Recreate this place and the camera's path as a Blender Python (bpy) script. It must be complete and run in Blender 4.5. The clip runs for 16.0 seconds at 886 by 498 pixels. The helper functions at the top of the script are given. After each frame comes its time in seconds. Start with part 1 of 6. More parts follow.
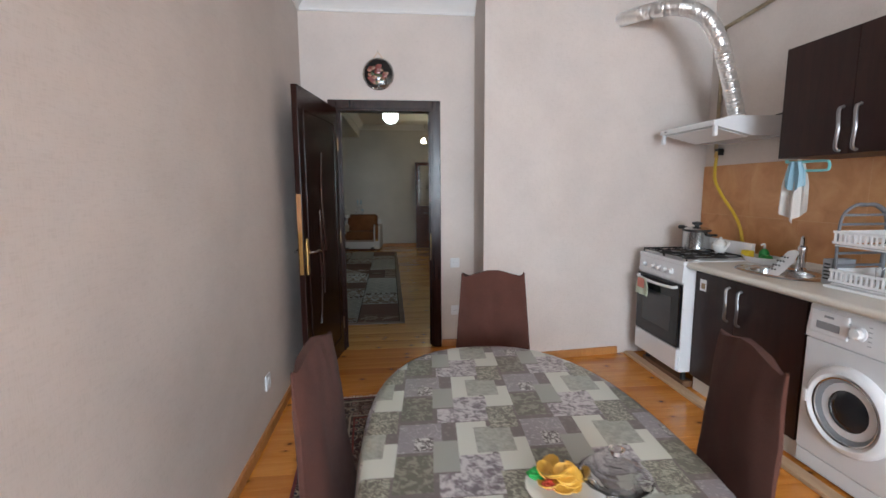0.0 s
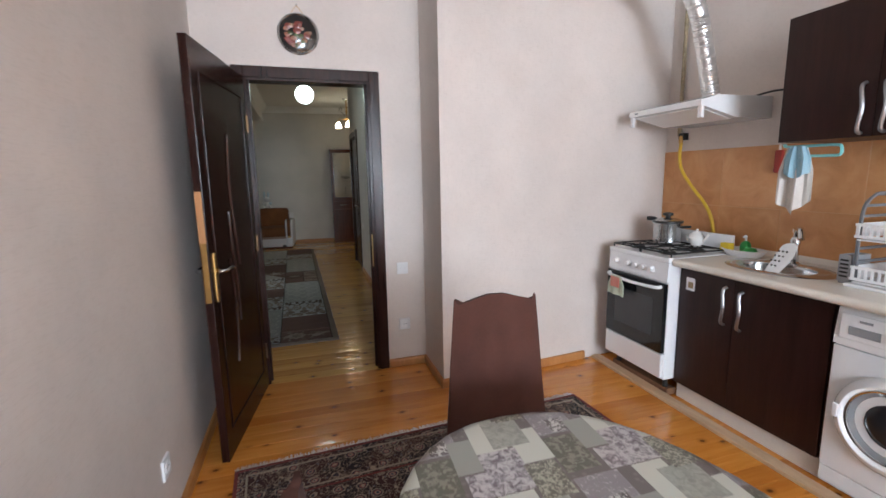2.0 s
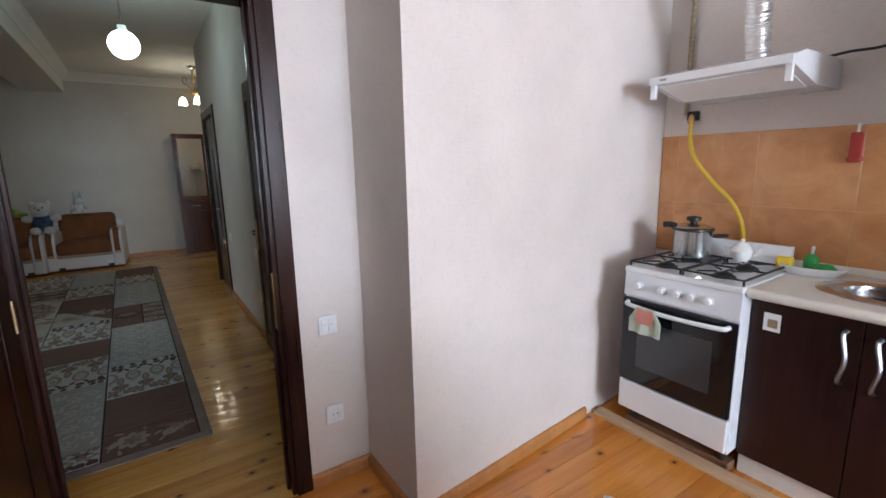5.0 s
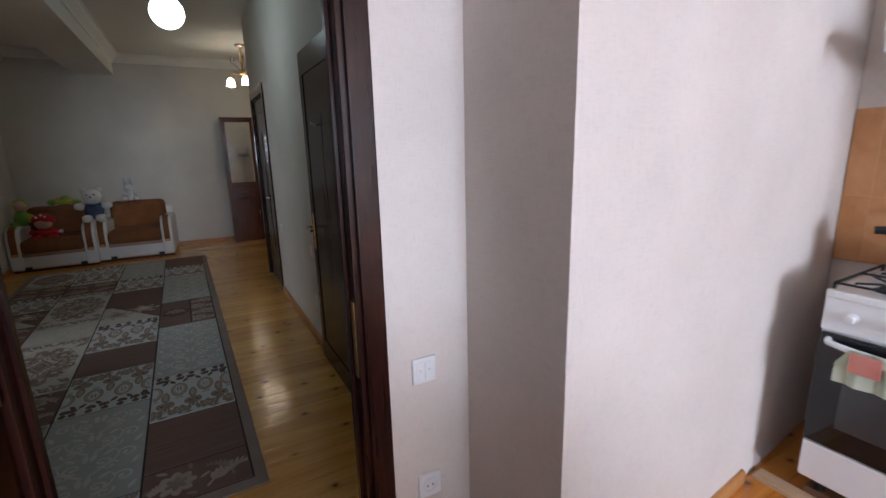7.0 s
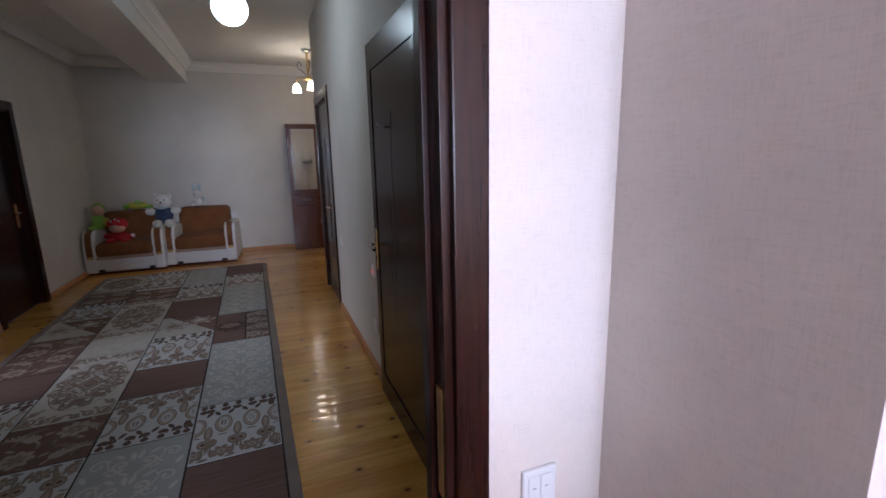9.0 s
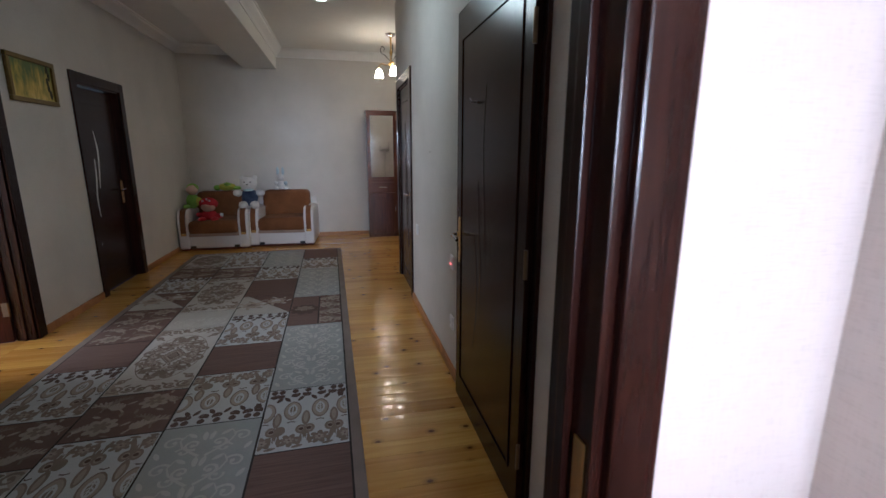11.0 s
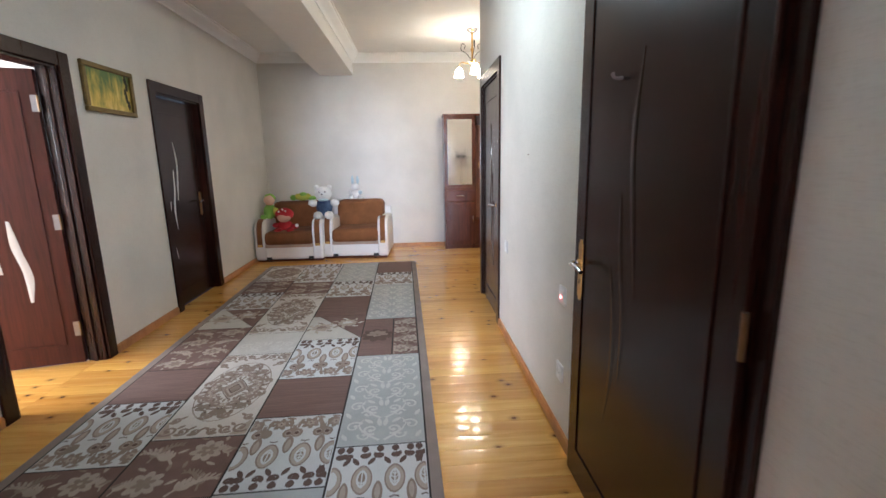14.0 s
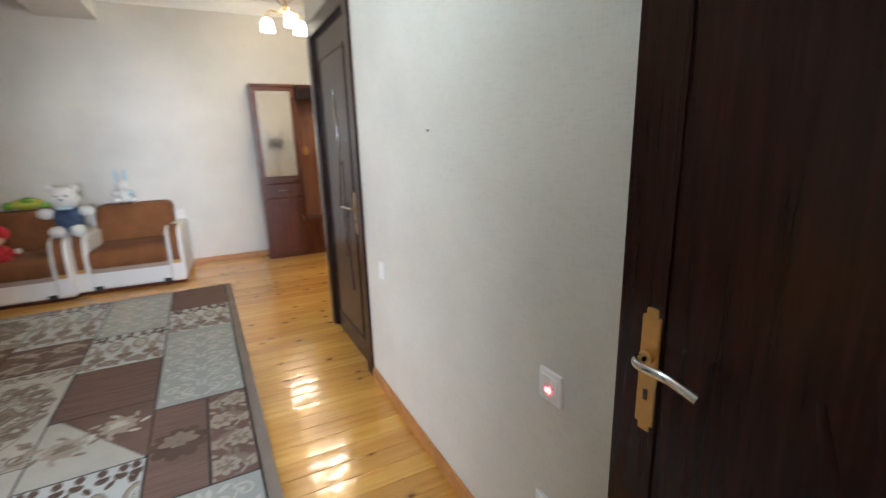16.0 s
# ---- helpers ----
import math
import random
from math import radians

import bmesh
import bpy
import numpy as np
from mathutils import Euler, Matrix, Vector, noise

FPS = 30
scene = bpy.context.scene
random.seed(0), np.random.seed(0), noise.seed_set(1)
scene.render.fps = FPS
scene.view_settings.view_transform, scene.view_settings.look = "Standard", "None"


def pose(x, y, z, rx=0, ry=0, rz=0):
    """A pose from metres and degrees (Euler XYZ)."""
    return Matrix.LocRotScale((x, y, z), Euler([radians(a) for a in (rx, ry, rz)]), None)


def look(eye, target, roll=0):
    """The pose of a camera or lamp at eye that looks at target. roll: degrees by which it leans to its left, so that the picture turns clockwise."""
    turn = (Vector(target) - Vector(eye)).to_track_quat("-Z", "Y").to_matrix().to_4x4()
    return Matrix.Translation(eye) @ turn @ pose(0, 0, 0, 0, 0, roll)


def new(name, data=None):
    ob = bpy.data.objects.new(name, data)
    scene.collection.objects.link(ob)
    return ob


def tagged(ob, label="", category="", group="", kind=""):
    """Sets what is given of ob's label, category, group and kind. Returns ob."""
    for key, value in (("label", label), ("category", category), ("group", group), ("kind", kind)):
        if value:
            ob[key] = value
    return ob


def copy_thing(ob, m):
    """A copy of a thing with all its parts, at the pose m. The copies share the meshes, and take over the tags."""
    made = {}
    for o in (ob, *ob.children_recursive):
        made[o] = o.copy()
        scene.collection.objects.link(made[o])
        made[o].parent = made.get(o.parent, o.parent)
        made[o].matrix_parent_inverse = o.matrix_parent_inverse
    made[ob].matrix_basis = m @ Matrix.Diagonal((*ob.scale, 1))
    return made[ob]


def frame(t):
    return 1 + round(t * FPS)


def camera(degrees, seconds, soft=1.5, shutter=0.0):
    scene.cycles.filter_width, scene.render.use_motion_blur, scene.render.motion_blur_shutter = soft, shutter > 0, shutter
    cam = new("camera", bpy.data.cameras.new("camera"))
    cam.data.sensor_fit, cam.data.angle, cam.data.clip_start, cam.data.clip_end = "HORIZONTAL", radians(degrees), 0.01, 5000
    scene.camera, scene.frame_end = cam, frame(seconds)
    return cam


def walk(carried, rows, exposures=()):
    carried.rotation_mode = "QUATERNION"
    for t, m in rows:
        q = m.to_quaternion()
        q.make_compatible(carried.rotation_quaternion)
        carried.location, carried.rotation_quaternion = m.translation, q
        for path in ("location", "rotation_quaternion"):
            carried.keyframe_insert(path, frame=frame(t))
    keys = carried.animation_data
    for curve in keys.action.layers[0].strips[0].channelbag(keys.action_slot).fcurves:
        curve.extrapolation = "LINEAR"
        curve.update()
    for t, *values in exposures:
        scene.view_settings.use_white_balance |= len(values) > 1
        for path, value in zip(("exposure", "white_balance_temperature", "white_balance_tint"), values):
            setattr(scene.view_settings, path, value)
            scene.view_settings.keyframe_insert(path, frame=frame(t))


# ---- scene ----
cam = camera(89.6, 16.0, 1.5, 0.5)
PATH = [
    (0, (1.52, 0.941, 1.363), (1.714, 2.913, 1.096), -0.3),
    (0.5, (1.369, 1.061, 1.402), (1.702, 3.009, 1.095), -1.2),
    (1, (1.302, 1.239, 1.371), (1.729, 3.169, 1.068), -1.0),
    (1.5, (1.313, 1.417, 1.378), (1.807, 3.329, 1.065), -1.0),
    (2, (1.348, 1.591, 1.386), (1.928, 3.477, 1.062), -1.0),
    (2.5, (1.277, 1.778, 1.383), (1.966, 3.63, 1.073), -1.8),
    (3, (1.21, 2.045, 1.415), (1.898, 3.899, 1.117), -2.3),
    (3.5, (1.23, 2.318, 1.417), (1.944, 4.164, 1.132), -2.8),
    (4, (1.353, 2.576, 1.408), (2.289, 4.314, 1.088), -1.8),
    (4.2, (1.381, 2.647, 1.405), (2.39, 4.342, 1.077), -1.6),
    (6.3, (1.401, 3.293, 1.373), (2.516, 4.9, 0.958), -0.8),
    (6.5, (1.392, 3.361, 1.367), (2.467, 4.997, 0.959), -0.7),
    (7, (1.436, 3.527, 1.406), (2.377, 5.237, 0.969), -1.5),
    (7.5, (1.525, 3.693, 1.366), (2.42, 5.416, 0.888), -2.7),
    (8, (1.511, 3.809, 1.381), (2.415, 5.534, 0.925), -2.1),
    (8.5, (1.513, 3.962, 1.374), (2.338, 5.737, 0.965), -1.8),
    (9, (1.518, 3.996, 1.403), (2.242, 5.818, 1.006), -1.2),
    (9.5, (1.494, 4.004, 1.387), (2.138, 5.857, 0.995), -0.4),
    (12, (1.507, 4.412, 1.344), (1.854, 6.331, 0.897), 0.1),
    (12.5, (1.447, 4.433, 1.359), (1.778, 6.353, 0.907), 0.4),
    (13, (1.379, 4.45, 1.37), (1.693, 6.373, 0.917), 0.6),
    (13.5, (1.42, 4.607, 1.349), (1.633, 6.552, 0.936), -0.1),
    (14, (1.457, 4.817, 1.331), (1.583, 6.774, 0.939), -1.1),
    (14.5, (1.429, 5.103, 1.295), (1.585, 7.052, 0.872), -2.3),
    (15, (1.39, 5.376, 1.287), (1.689, 7.307, 0.858), -1.9),
    (15.5, (1.431, 5.696, 1.299), (1.96, 7.582, 0.895), -1.3),
    (16, (1.444, 5.96, 1.317), (2.319, 7.695, 0.843), -1.7),
]
EXPOSURES = [(0.0, -0.34, 5550, 2), (0.5, -0.25, 5600, 4), (1.5, -0.12, 5550, 3), (2.5, 0.04, 5500, 4), (3.0, 0.06, 5430, 3), (4.2, 0.17, 5250, 3), (6.5, 0.2, 5280, 7), (7.0, 0.13, 5280, 8), (7.5, 0.07, 5280, 9), (8.0, 0.03, 5330, 10), (8.5, 0.2, 5450, 12), (9.0, 0.66, 5050, 16), (9.7, 0.85, 5050, 15), (11.8, 1.15, 5150, 12), (12.0, 1.35, 5150, 12), (12.5, 2.5, 5200, 12), (13.0, 2.6, 5200, 12), (13.5, 2.56, 5180, 12), (14.0, 2.46, 5180, 12), (14.5, 2.46, 5130, 11), (15.5, 2.44, 5100, 10), (16.0, 2.36, 5280, 7)]
walk(cam, [(t, look(eye, target, roll)) for t, eye, target, roll in PATH], EXPOSURES)

# ---- light ----
world = bpy.data.worlds.new("world")
scene.world = world
world.use_nodes = True
wn = world.node_tree.nodes
sky = wn.new("ShaderNodeTexSky")
sky.sky_type, sky.sun_disc, sky.sun_elevation, sky.sun_rotation = "NISHITA", False, radians(40), radians(200)
world.node_tree.links.new(sky.outputs[0], wn["Background"].inputs[0])
wn["Background"].inputs[1].default_value = 0.10


def area_lamp(name, eye, target, w, h, watts, color):
    data = bpy.data.lights.new(name, "AREA")
    data.shape, data.size, data.size_y, data.energy, data.color = "RECTANGLE", w, h, watts, color
    ob = new(name, data)
    ob.matrix_world = look(eye, target)
    return ob


KITCHEN_W, ROOM_W = 300, 52
area_lamp("kitchen_window_light", (1.92, -3.24, 1.65), (2.9, 3.0, 1.3), 2.1, 1.45, KITCHEN_W, (0.98, 0.98, 1.0))
area_lamp("bedroom_window_light", (-3.95, 7.0, 1.6), (0.0, 7.2, 0.4), 1.5, 1.4, ROOM_W, (1.0, 0.92, 0.84))
GLOBE_E, CHANDELIER_E = 11.0, 16.0


# ---- materials ----
class Nodes:
    """A short hand for node materials."""

    def __init__(self, name, color=(0.5, 0.5, 0.5), rough=0.5, metal=0.0):
        self.m = bpy.data.materials.new(name)
        self.m.use_nodes = True
        self.t = self.m.node_tree
        self.b = self.t.nodes["Principled BSDF"]
        self.set("Base Color", (*color, 1))
        self.set("Roughness", rough)
        self.set("Metallic", metal)

    def set(self, key, value):
        self.put(value, self.b.inputs[key])
        return self

    def put(self, value, socket):
        if isinstance(value, bpy.types.NodeSocket):
            self.t.links.new(value, socket)
        elif hasattr(value, "__len__") and len(value) == 3 and socket.type == "RGBA":
            socket.default_value = (*value, 1)
        else:
            socket.default_value = value

    def node(self, kind, **inputs):
        n = self.t.nodes.new(kind)
        for key, value in inputs.items():
            self.put(value, n.inputs[key.replace("_", " ")])
        return n

    def math(self, op, a, b=0.0):
        n = self.t.nodes.new("ShaderNodeMath")
        n.operation = op
        self.put(a, n.inputs[0])
        self.put(b, n.inputs[1])
        return n.outputs[0]

    def coords(self, scale=(1, 1, 1), shuffle=0.0, turn=0.0):
        c = self.t.nodes.new("ShaderNodeTexCoord").outputs["Object"]
        if shuffle:
            r = self.t.nodes.new("ShaderNodeObjectInfo").outputs["Random"]
            v = self.t.nodes.new("ShaderNodeVectorMath")
            v.operation = "MULTIPLY_ADD"
            self.put(r, v.inputs[0])
            v.inputs[1].default_value = (shuffle, shuffle * 0.7, shuffle * 1.3)
            self.put(c, v.inputs[2])
            c = v.outputs[0]
        mp = self.t.nodes.new("ShaderNodeMapping")
        mp.inputs["Scale"].default_value = scale
        mp.inputs["Rotation"].default_value = (0, 0, turn)
        self.put(c, mp.inputs[0])
        return mp.outputs[0]

    def noise(self, scale, vec=None, detail=3.0, rough=0.55, warp=0.0):
        n = self.node("ShaderNodeTexNoise", Scale=scale, Detail=detail, Roughness=rough, Distortion=warp)
        if vec is not None:
            self.put(vec, n.inputs["Vector"])
        return n.outputs["Fac"]

    def ramp(self, fac, *stops, hard=False):
        n = self.t.nodes.new("ShaderNodeValToRGB")
        n.color_ramp.interpolation = "CONSTANT" if hard else "LINEAR"
        e = n.color_ramp.elements
        while len(e) < len(stops):
            e.new(0.5)
        for k, (p, c) in zip(e, stops):
            k.position, k.color = p, (*c, 1)
        self.put(fac, n.inputs[0])
        return n.outputs[0]

    def mix(self, fac, a, b, how="MIX"):
        n = self.t.nodes.new("ShaderNodeMix")
        n.data_type, n.blend_type = "RGBA", how
        self.put(fac, n.inputs["Factor"])
        self.put(a, n.inputs[6])
        self.put(b, n.inputs[7])
        return n.outputs[2]

    def bump(self, height, strength=0.2, dist=0.002):
        n = self.node("ShaderNodeBump", Strength=strength, Distance=dist, Height=height)
        self.set("Normal", n.outputs[0])
        return self


def wallpaper(name, color):
    n = Nodes(name, color, 0.75)
    c = n.coords()
    patch = n.noise(2.0, c, 5)
    weave = n.noise(1.0, n.coords((28, 28, 300)), 2)
    weave2 = n.noise(1.0, n.coords((300, 300, 28)), 2)
    cloth = n.math("ADD", weave, weave2)
    base = n.ramp(patch, (0.3, tuple(v * 0.92 for v in color)), (0.7, tuple(min(1, v * 1.05) for v in color)))
    fine = n.ramp(cloth, (0.75, (0.89, 0.88, 0.87)), (1.2, (1.0, 1.0, 1.0)))
    n.set("Base Color", n.mix(0.75, base, fine, "MULTIPLY"))
    n.bump(cloth, 0.25, 0.0012)
    return n.m


def plain(name, color, rough=0.5, metal=0.0, vary=0.06, scale=18, bump=0.08, coat=0.0):
    n = Nodes(name, color, rough, metal)
    f = n.noise(scale, n.coords(), 5, 0.6)
    big = n.noise(scale * 0.12, n.coords(), 2)
    mixf = n.math("ADD", n.math("MULTIPLY", f, 0.6), n.math("MULTIPLY", big, 0.4))
    n.set("Base Color", n.ramp(mixf, (0.3, tuple(v * (1 - vary) for v in color)), (0.7, tuple(min(1, v * (1 + vary)) for v in color))))
    n.set("Roughness", n.math("ADD", n.math("MULTIPLY", big, 0.12), max(0.02, rough - 0.06)))
    if bump:
        n.bump(f, bump, 0.001)
    if coat:
        n.set("Coat Weight", coat)
        n.set("Coat Roughness", 0.08)
    return n.m


def wood(name, dark, light, rough=0.35, scale=(2, 30, 30), shuffle=3.0, coat=0.0, knots=False, bump=0.12, spec=0.5):
    """Grain runs along the axis with the small scale."""
    n = Nodes(name, light, rough)
    c = n.coords(scale, shuffle)
    g = n.noise(1.0, c, 6, 0.6, 0.6)
    fine = n.noise(4.0, c, 3, 0.6)
    col = n.ramp(n.math("ADD", n.math("MULTIPLY", g, 0.75), n.math("MULTIPLY", fine, 0.25)), (0.32, dark), (0.68, light))
    if knots:
        tone = n.t.nodes.new("ShaderNodeObjectInfo").outputs["Random"]
        col = n.mix(1.0, col, n.ramp(tone, (0.0, (0.80, 0.72, 0.62)), (0.45, (0.98, 0.96, 0.94)), (1.0, (1.05, 1.08, 1.05))), "MULTIPLY")
        v = n.node("ShaderNodeTexVoronoi", Scale=1.0, Vector=n.coords((4.2, 5.6, 1.0), shuffle * 5), Randomness=1.0)
        v.feature, v.voronoi_dimensions = "F1", "2D"
        wob = n.math("ADD", v.outputs["Distance"], n.math("MULTIPLY", n.noise(30, n.coords(), 2), 0.05))
        some = n.math("GREATER_THAN", n.node("ShaderNodeSeparateColor", Color=v.outputs["Color"]).outputs[0], 0.34)
        knot = n.ramp(wob, (0.05, (0.9, 0.9, 0.9)), (0.075, (0.7, 0.7, 0.7)), (0.095, (0.32, 0.32, 0.32)), (0.19, (0, 0, 0)))
        col = n.mix(n.math("MULTIPLY", knot, some), col, (0.075, 0.022, 0.006))
    n.set("Base Color", col)
    n.set("Roughness", n.math("ADD", n.math("MULTIPLY", g, 0.1), rough - 0.05))
    n.bump(g, bump, 0.0008)
    n.set("Specular IOR Level", spec)
    if coat:
        n.set("Coat Weight", coat)
        n.set("Coat Roughness", 0.07)
    return n.m


def fabric(name, a, b, scale=60, bump=0.5):
    n = Nodes(name, a, 0.95)
    big = n.noise(6, n.coords(), 4)
    weave = n.noise(scale * 6, n.coords(), 2)
    n.set("Base Color", n.mix(0.35, n.ramp(big, (0.3, a), (0.7, b)), n.ramp(weave, (0.35, (0.55, 0.55, 0.55)), (0.65, (1, 1, 1))), "MULTIPLY"))
    n.set("Sheen Weight", 0.02)
    n.bump(n.math("ADD", n.math("MULTIPLY", big, 1.5), weave), bump, 0.0015)
    return n.m


def glow(name, color, strength):
    n = Nodes(name, color, 0.4)
    n.set("Emission Color", (*color, 1))
    n.set("Emission Strength", strength)
    return n.m


def glass(name, tint=(1, 1, 1), rough=0.0):
    n = Nodes(name, tint, rough)
    n.set("Transmission Weight", 1.0)
    n.set("IOR", 1.45)
    return n.m


PAPER = wallpaper("beige_wallpaper", (0.69, 0.622, 0.575))
PAPER_HALL = wallpaper("ivory_wallpaper", (0.66, 0.63, 0.585))
PLASTER = plain("ceiling_paint", (0.80, 0.79, 0.76), 0.85, vary=0.03, scale=9)
CORNICE = plain("cornice_paint", (0.86, 0.86, 0.85), 0.6, vary=0.02)
SUBFLOOR = plain("dark_joint", (0.03, 0.014, 0.006), 0.9)
PINE = wood("lacquered_pine", (0.50, 0.175, 0.020), (0.66, 0.285, 0.046), 0.25, (1.3, 17, 17), 4.0, 0.4, True, 0.15)
# Paler, yellower copy of the kitchen pine: the hall's light put into the colour.
PINE_HALL_LIT = wood("hall_lit_lacquered_pine", (0.56, 0.265, 0.037), (0.77, 0.45, 0.10), 0.22, (1.3, 17, 17), 4.0, 0.45, True, 0.12)
PINE_TRIM = wood("pine_trim", (0.34, 0.135, 0.035), (0.50, 0.24, 0.075), 0.4, (12, 12, 3), 2.0)
PINE_RAW = wood("raw_pine", (0.42, 0.27, 0.15), (0.62, 0.45, 0.28), 0.6, (12, 2, 12), 2.0)
WENGE = wood("wenge_laminate", (0.010, 0.003, 0.002), (0.034, 0.0105, 0.0068), 0.24, (38, 38, 2.2), 2.0, 0.0, spec=0.26)
# Redder, lighter wenge for the open leaf; daylight from its room is coloured in.
WENGE_DAYLIT = wood("daylit_wenge_laminate", (0.032, 0.008, 0.005), (0.085, 0.020, 0.013), 0.42, (38, 38, 2.2), 2.0, 0.0, spec=0.25)
CAB_DARK = wood("dark_cabinet_laminate", (0.013, 0.0045, 0.0035), (0.030, 0.010, 0.0075), 0.36, (26, 26, 2.5), 2.0, 0.0, spec=0.3)
MAHOGANY = wood("mahogany_veneer", (0.055, 0.013, 0.006), (0.14, 0.038, 0.016), 0.25, (26, 26, 2.2), 2.0, 0.3)
BRASS = plain("brushed_brass", (0.60, 0.38, 0.13), 0.3, 1.0, 0.12, 60, 0.1)
CHROME = plain("chrome", (0.72, 0.72, 0.74), 0.12, 1.0, 0.04)
STEEL = plain("stainless_steel", (0.62, 0.62, 0.62), 0.22, 1.0, 0.05, 40)
DULL_STEEL = plain("dull_steel", (0.27, 0.27, 0.285), 0.34, 1.0, 0.08, 40)
ENAMEL = plain("white_enamel", (0.80, 0.81, 0.83), 0.22, vary=0.02, coat=0.5)
PLASTIC = plain("white_plastic", (0.82, 0.82, 0.83), 0.35, vary=0.02)
GREY_PLASTIC = plain("grey_plastic", (0.32, 0.33, 0.35), 0.4)
BLACK_PLASTIC = plain("black_plastic", (0.012, 0.012, 0.012), 0.4)
OVEN_GLASS = plain("dark_oven_glass", (0.008, 0.008, 0.009), 0.06, vary=0.02, bump=0)
CAST_IRON = plain("black_cast_iron", (0.012, 0.012, 0.012), 0.6)
COUNTER = plain("cream_laminate", (0.72, 0.68, 0.61), 0.32, vary=0.06, scale=90)
GROUT = plain("tile_grout", (0.62, 0.38, 0.19), 0.9)
FOIL = plain("crumpled_foil", (0.90, 0.90, 0.90), 0.34, 1.0, 0.05, 90, 0.9)
HOSE = plain("yellow_hose", (0.66, 0.45, 0.03), 0.4)
CHAIR_CLOTH = fabric("brown_chair_cloth", (0.055, 0.018, 0.0115), (0.082, 0.028, 0.018), 50, 0.5)
SOFA_BROWN = fabric("cinnamon_plush", (0.16, 0.060, 0.018), (0.24, 0.095, 0.030), 30, 0.6)
SOFA_WHITE = plain("white_leatherette", (0.72, 0.70, 0.68), 0.45, vary=0.03, scale=60, bump=0.3)
TAN_BAND = fabric("beige_band_cloth", (0.36, 0.26, 0.20), (0.44, 0.33, 0.26), 60, 0.3)
MIRROR = plain("mirror_silver", (0.90, 0.90, 0.90), 0.015, 1.0, 0.0, bump=0)
WHITE_CLOTH = fabric("white_towel", (0.66, 0.62, 0.57), (0.75, 0.72, 0.68), 50, 0.8)
BLUE_CLOTH = fabric("pale_blue_cloth", (0.30, 0.50, 0.62), (0.40, 0.60, 0.70), 50, 0.6)
AQUA = plain("aqua_plastic", (0.25, 0.62, 0.62), 0.35)
RED_PLASTIC = plain("red_plastic", (0.32, 0.03, 0.018), 0.4)
GREEN_PLASTIC = plain("green_plastic", (0.04, 0.30, 0.06), 0.35)
YELLOW_PLASTIC = plain("yellow_sponge", (0.75, 0.55, 0.03), 0.8)
CERAMIC = plain("white_ceramic", (0.78, 0.77, 0.74), 0.15, vary=0.03, coat=0.4)
FUR_WHITE = fabric("white_fur", (0.70, 0.68, 0.66), (0.82, 0.80, 0.78), 40, 1.0)
FUR_GREEN = fabric("lime_plush", (0.20, 0.42, 0.05), (0.32, 0.55, 0.10), 40, 0.9)
FUR_YELLOW = fabric("yellow_plush", (0.62, 0.50, 0.05), (0.45, 0.55, 0.08), 40, 0.9)
FUR_RED = fabric("red_plush", (0.42, 0.012, 0.02), (0.55, 0.03, 0.04), 40, 0.9)
FUR_PEACH = fabric("peach_plush", (0.62, 0.38, 0.27), (0.72, 0.48, 0.36), 40, 0.6)
NAVY_CHECK = fabric("navy_cloth", (0.02, 0.035, 0.09), (0.12, 0.16, 0.24), 40, 0.6)
BLUE_FUR = fabric("pale_blue_fur", (0.45, 0.58, 0.65), (0.60, 0.70, 0.75), 40, 0.9)
FRUIT = plain("yellow_chips", (0.62, 0.36, 0.05), 0.45, vary=0.25, scale=50)
CLEAR = glass("clear_glass")
FROSTED = glow("lit_frosted_glass", (0.95, 0.93, 0.90), 0.35)
GLOBE = glow("lit_opal_globe", (0.95, 1.0, 0.84), GLOBE_E)
BULB = glow("lit_tulip_glass", (1.0, 0.80, 0.52), CHANDELIER_E)
RED_LED = glow("red_pilot_light", (1.0, 0.10, 0.08), 4.0)


def tile_mat():
    n = Nodes("ochre_tile", (0.45, 0.23, 0.10), 0.3)
    c = n.coords(shuffle=3.0)
    f = n.noise(7, c, 5, 0.6, 0.8)
    n.set("Base Color", n.ramp(f, (0.28, (0.47, 0.215, 0.075)), (0.5, (0.56, 0.275, 0.108)), (0.75, (0.63, 0.345, 0.155))))
    n.bump(n.noise(40, c), 0.1, 0.001)
    return n.m


OCHRE = tile_mat()


def shade_mask(n, v, edge0, edge1):
    return n.ramp(v, (edge0, (0, 0, 0)), (edge1, (1, 1, 1)))


def pile(name, a, b, grain=(9, 9, 9)):
    """Short woven pile: soft clouding, yarn grain and wear."""
    n = Nodes(name, a, 0.95)
    cloud = n.noise(1.0, n.coords(grain, 2.0), 4)
    yarn = n.noise(420, n.coords(), 2)
    n.set("Base Color", n.mix(0.4, n.ramp(cloud, (0.3, a), (0.7, b)), n.ramp(yarn, (0.3, (0.6, 0.6, 0.6)), (0.7, (1, 1, 1))), "MULTIPLY"))
    n.bump(yarn, 0.4, 0.002)
    return n.m


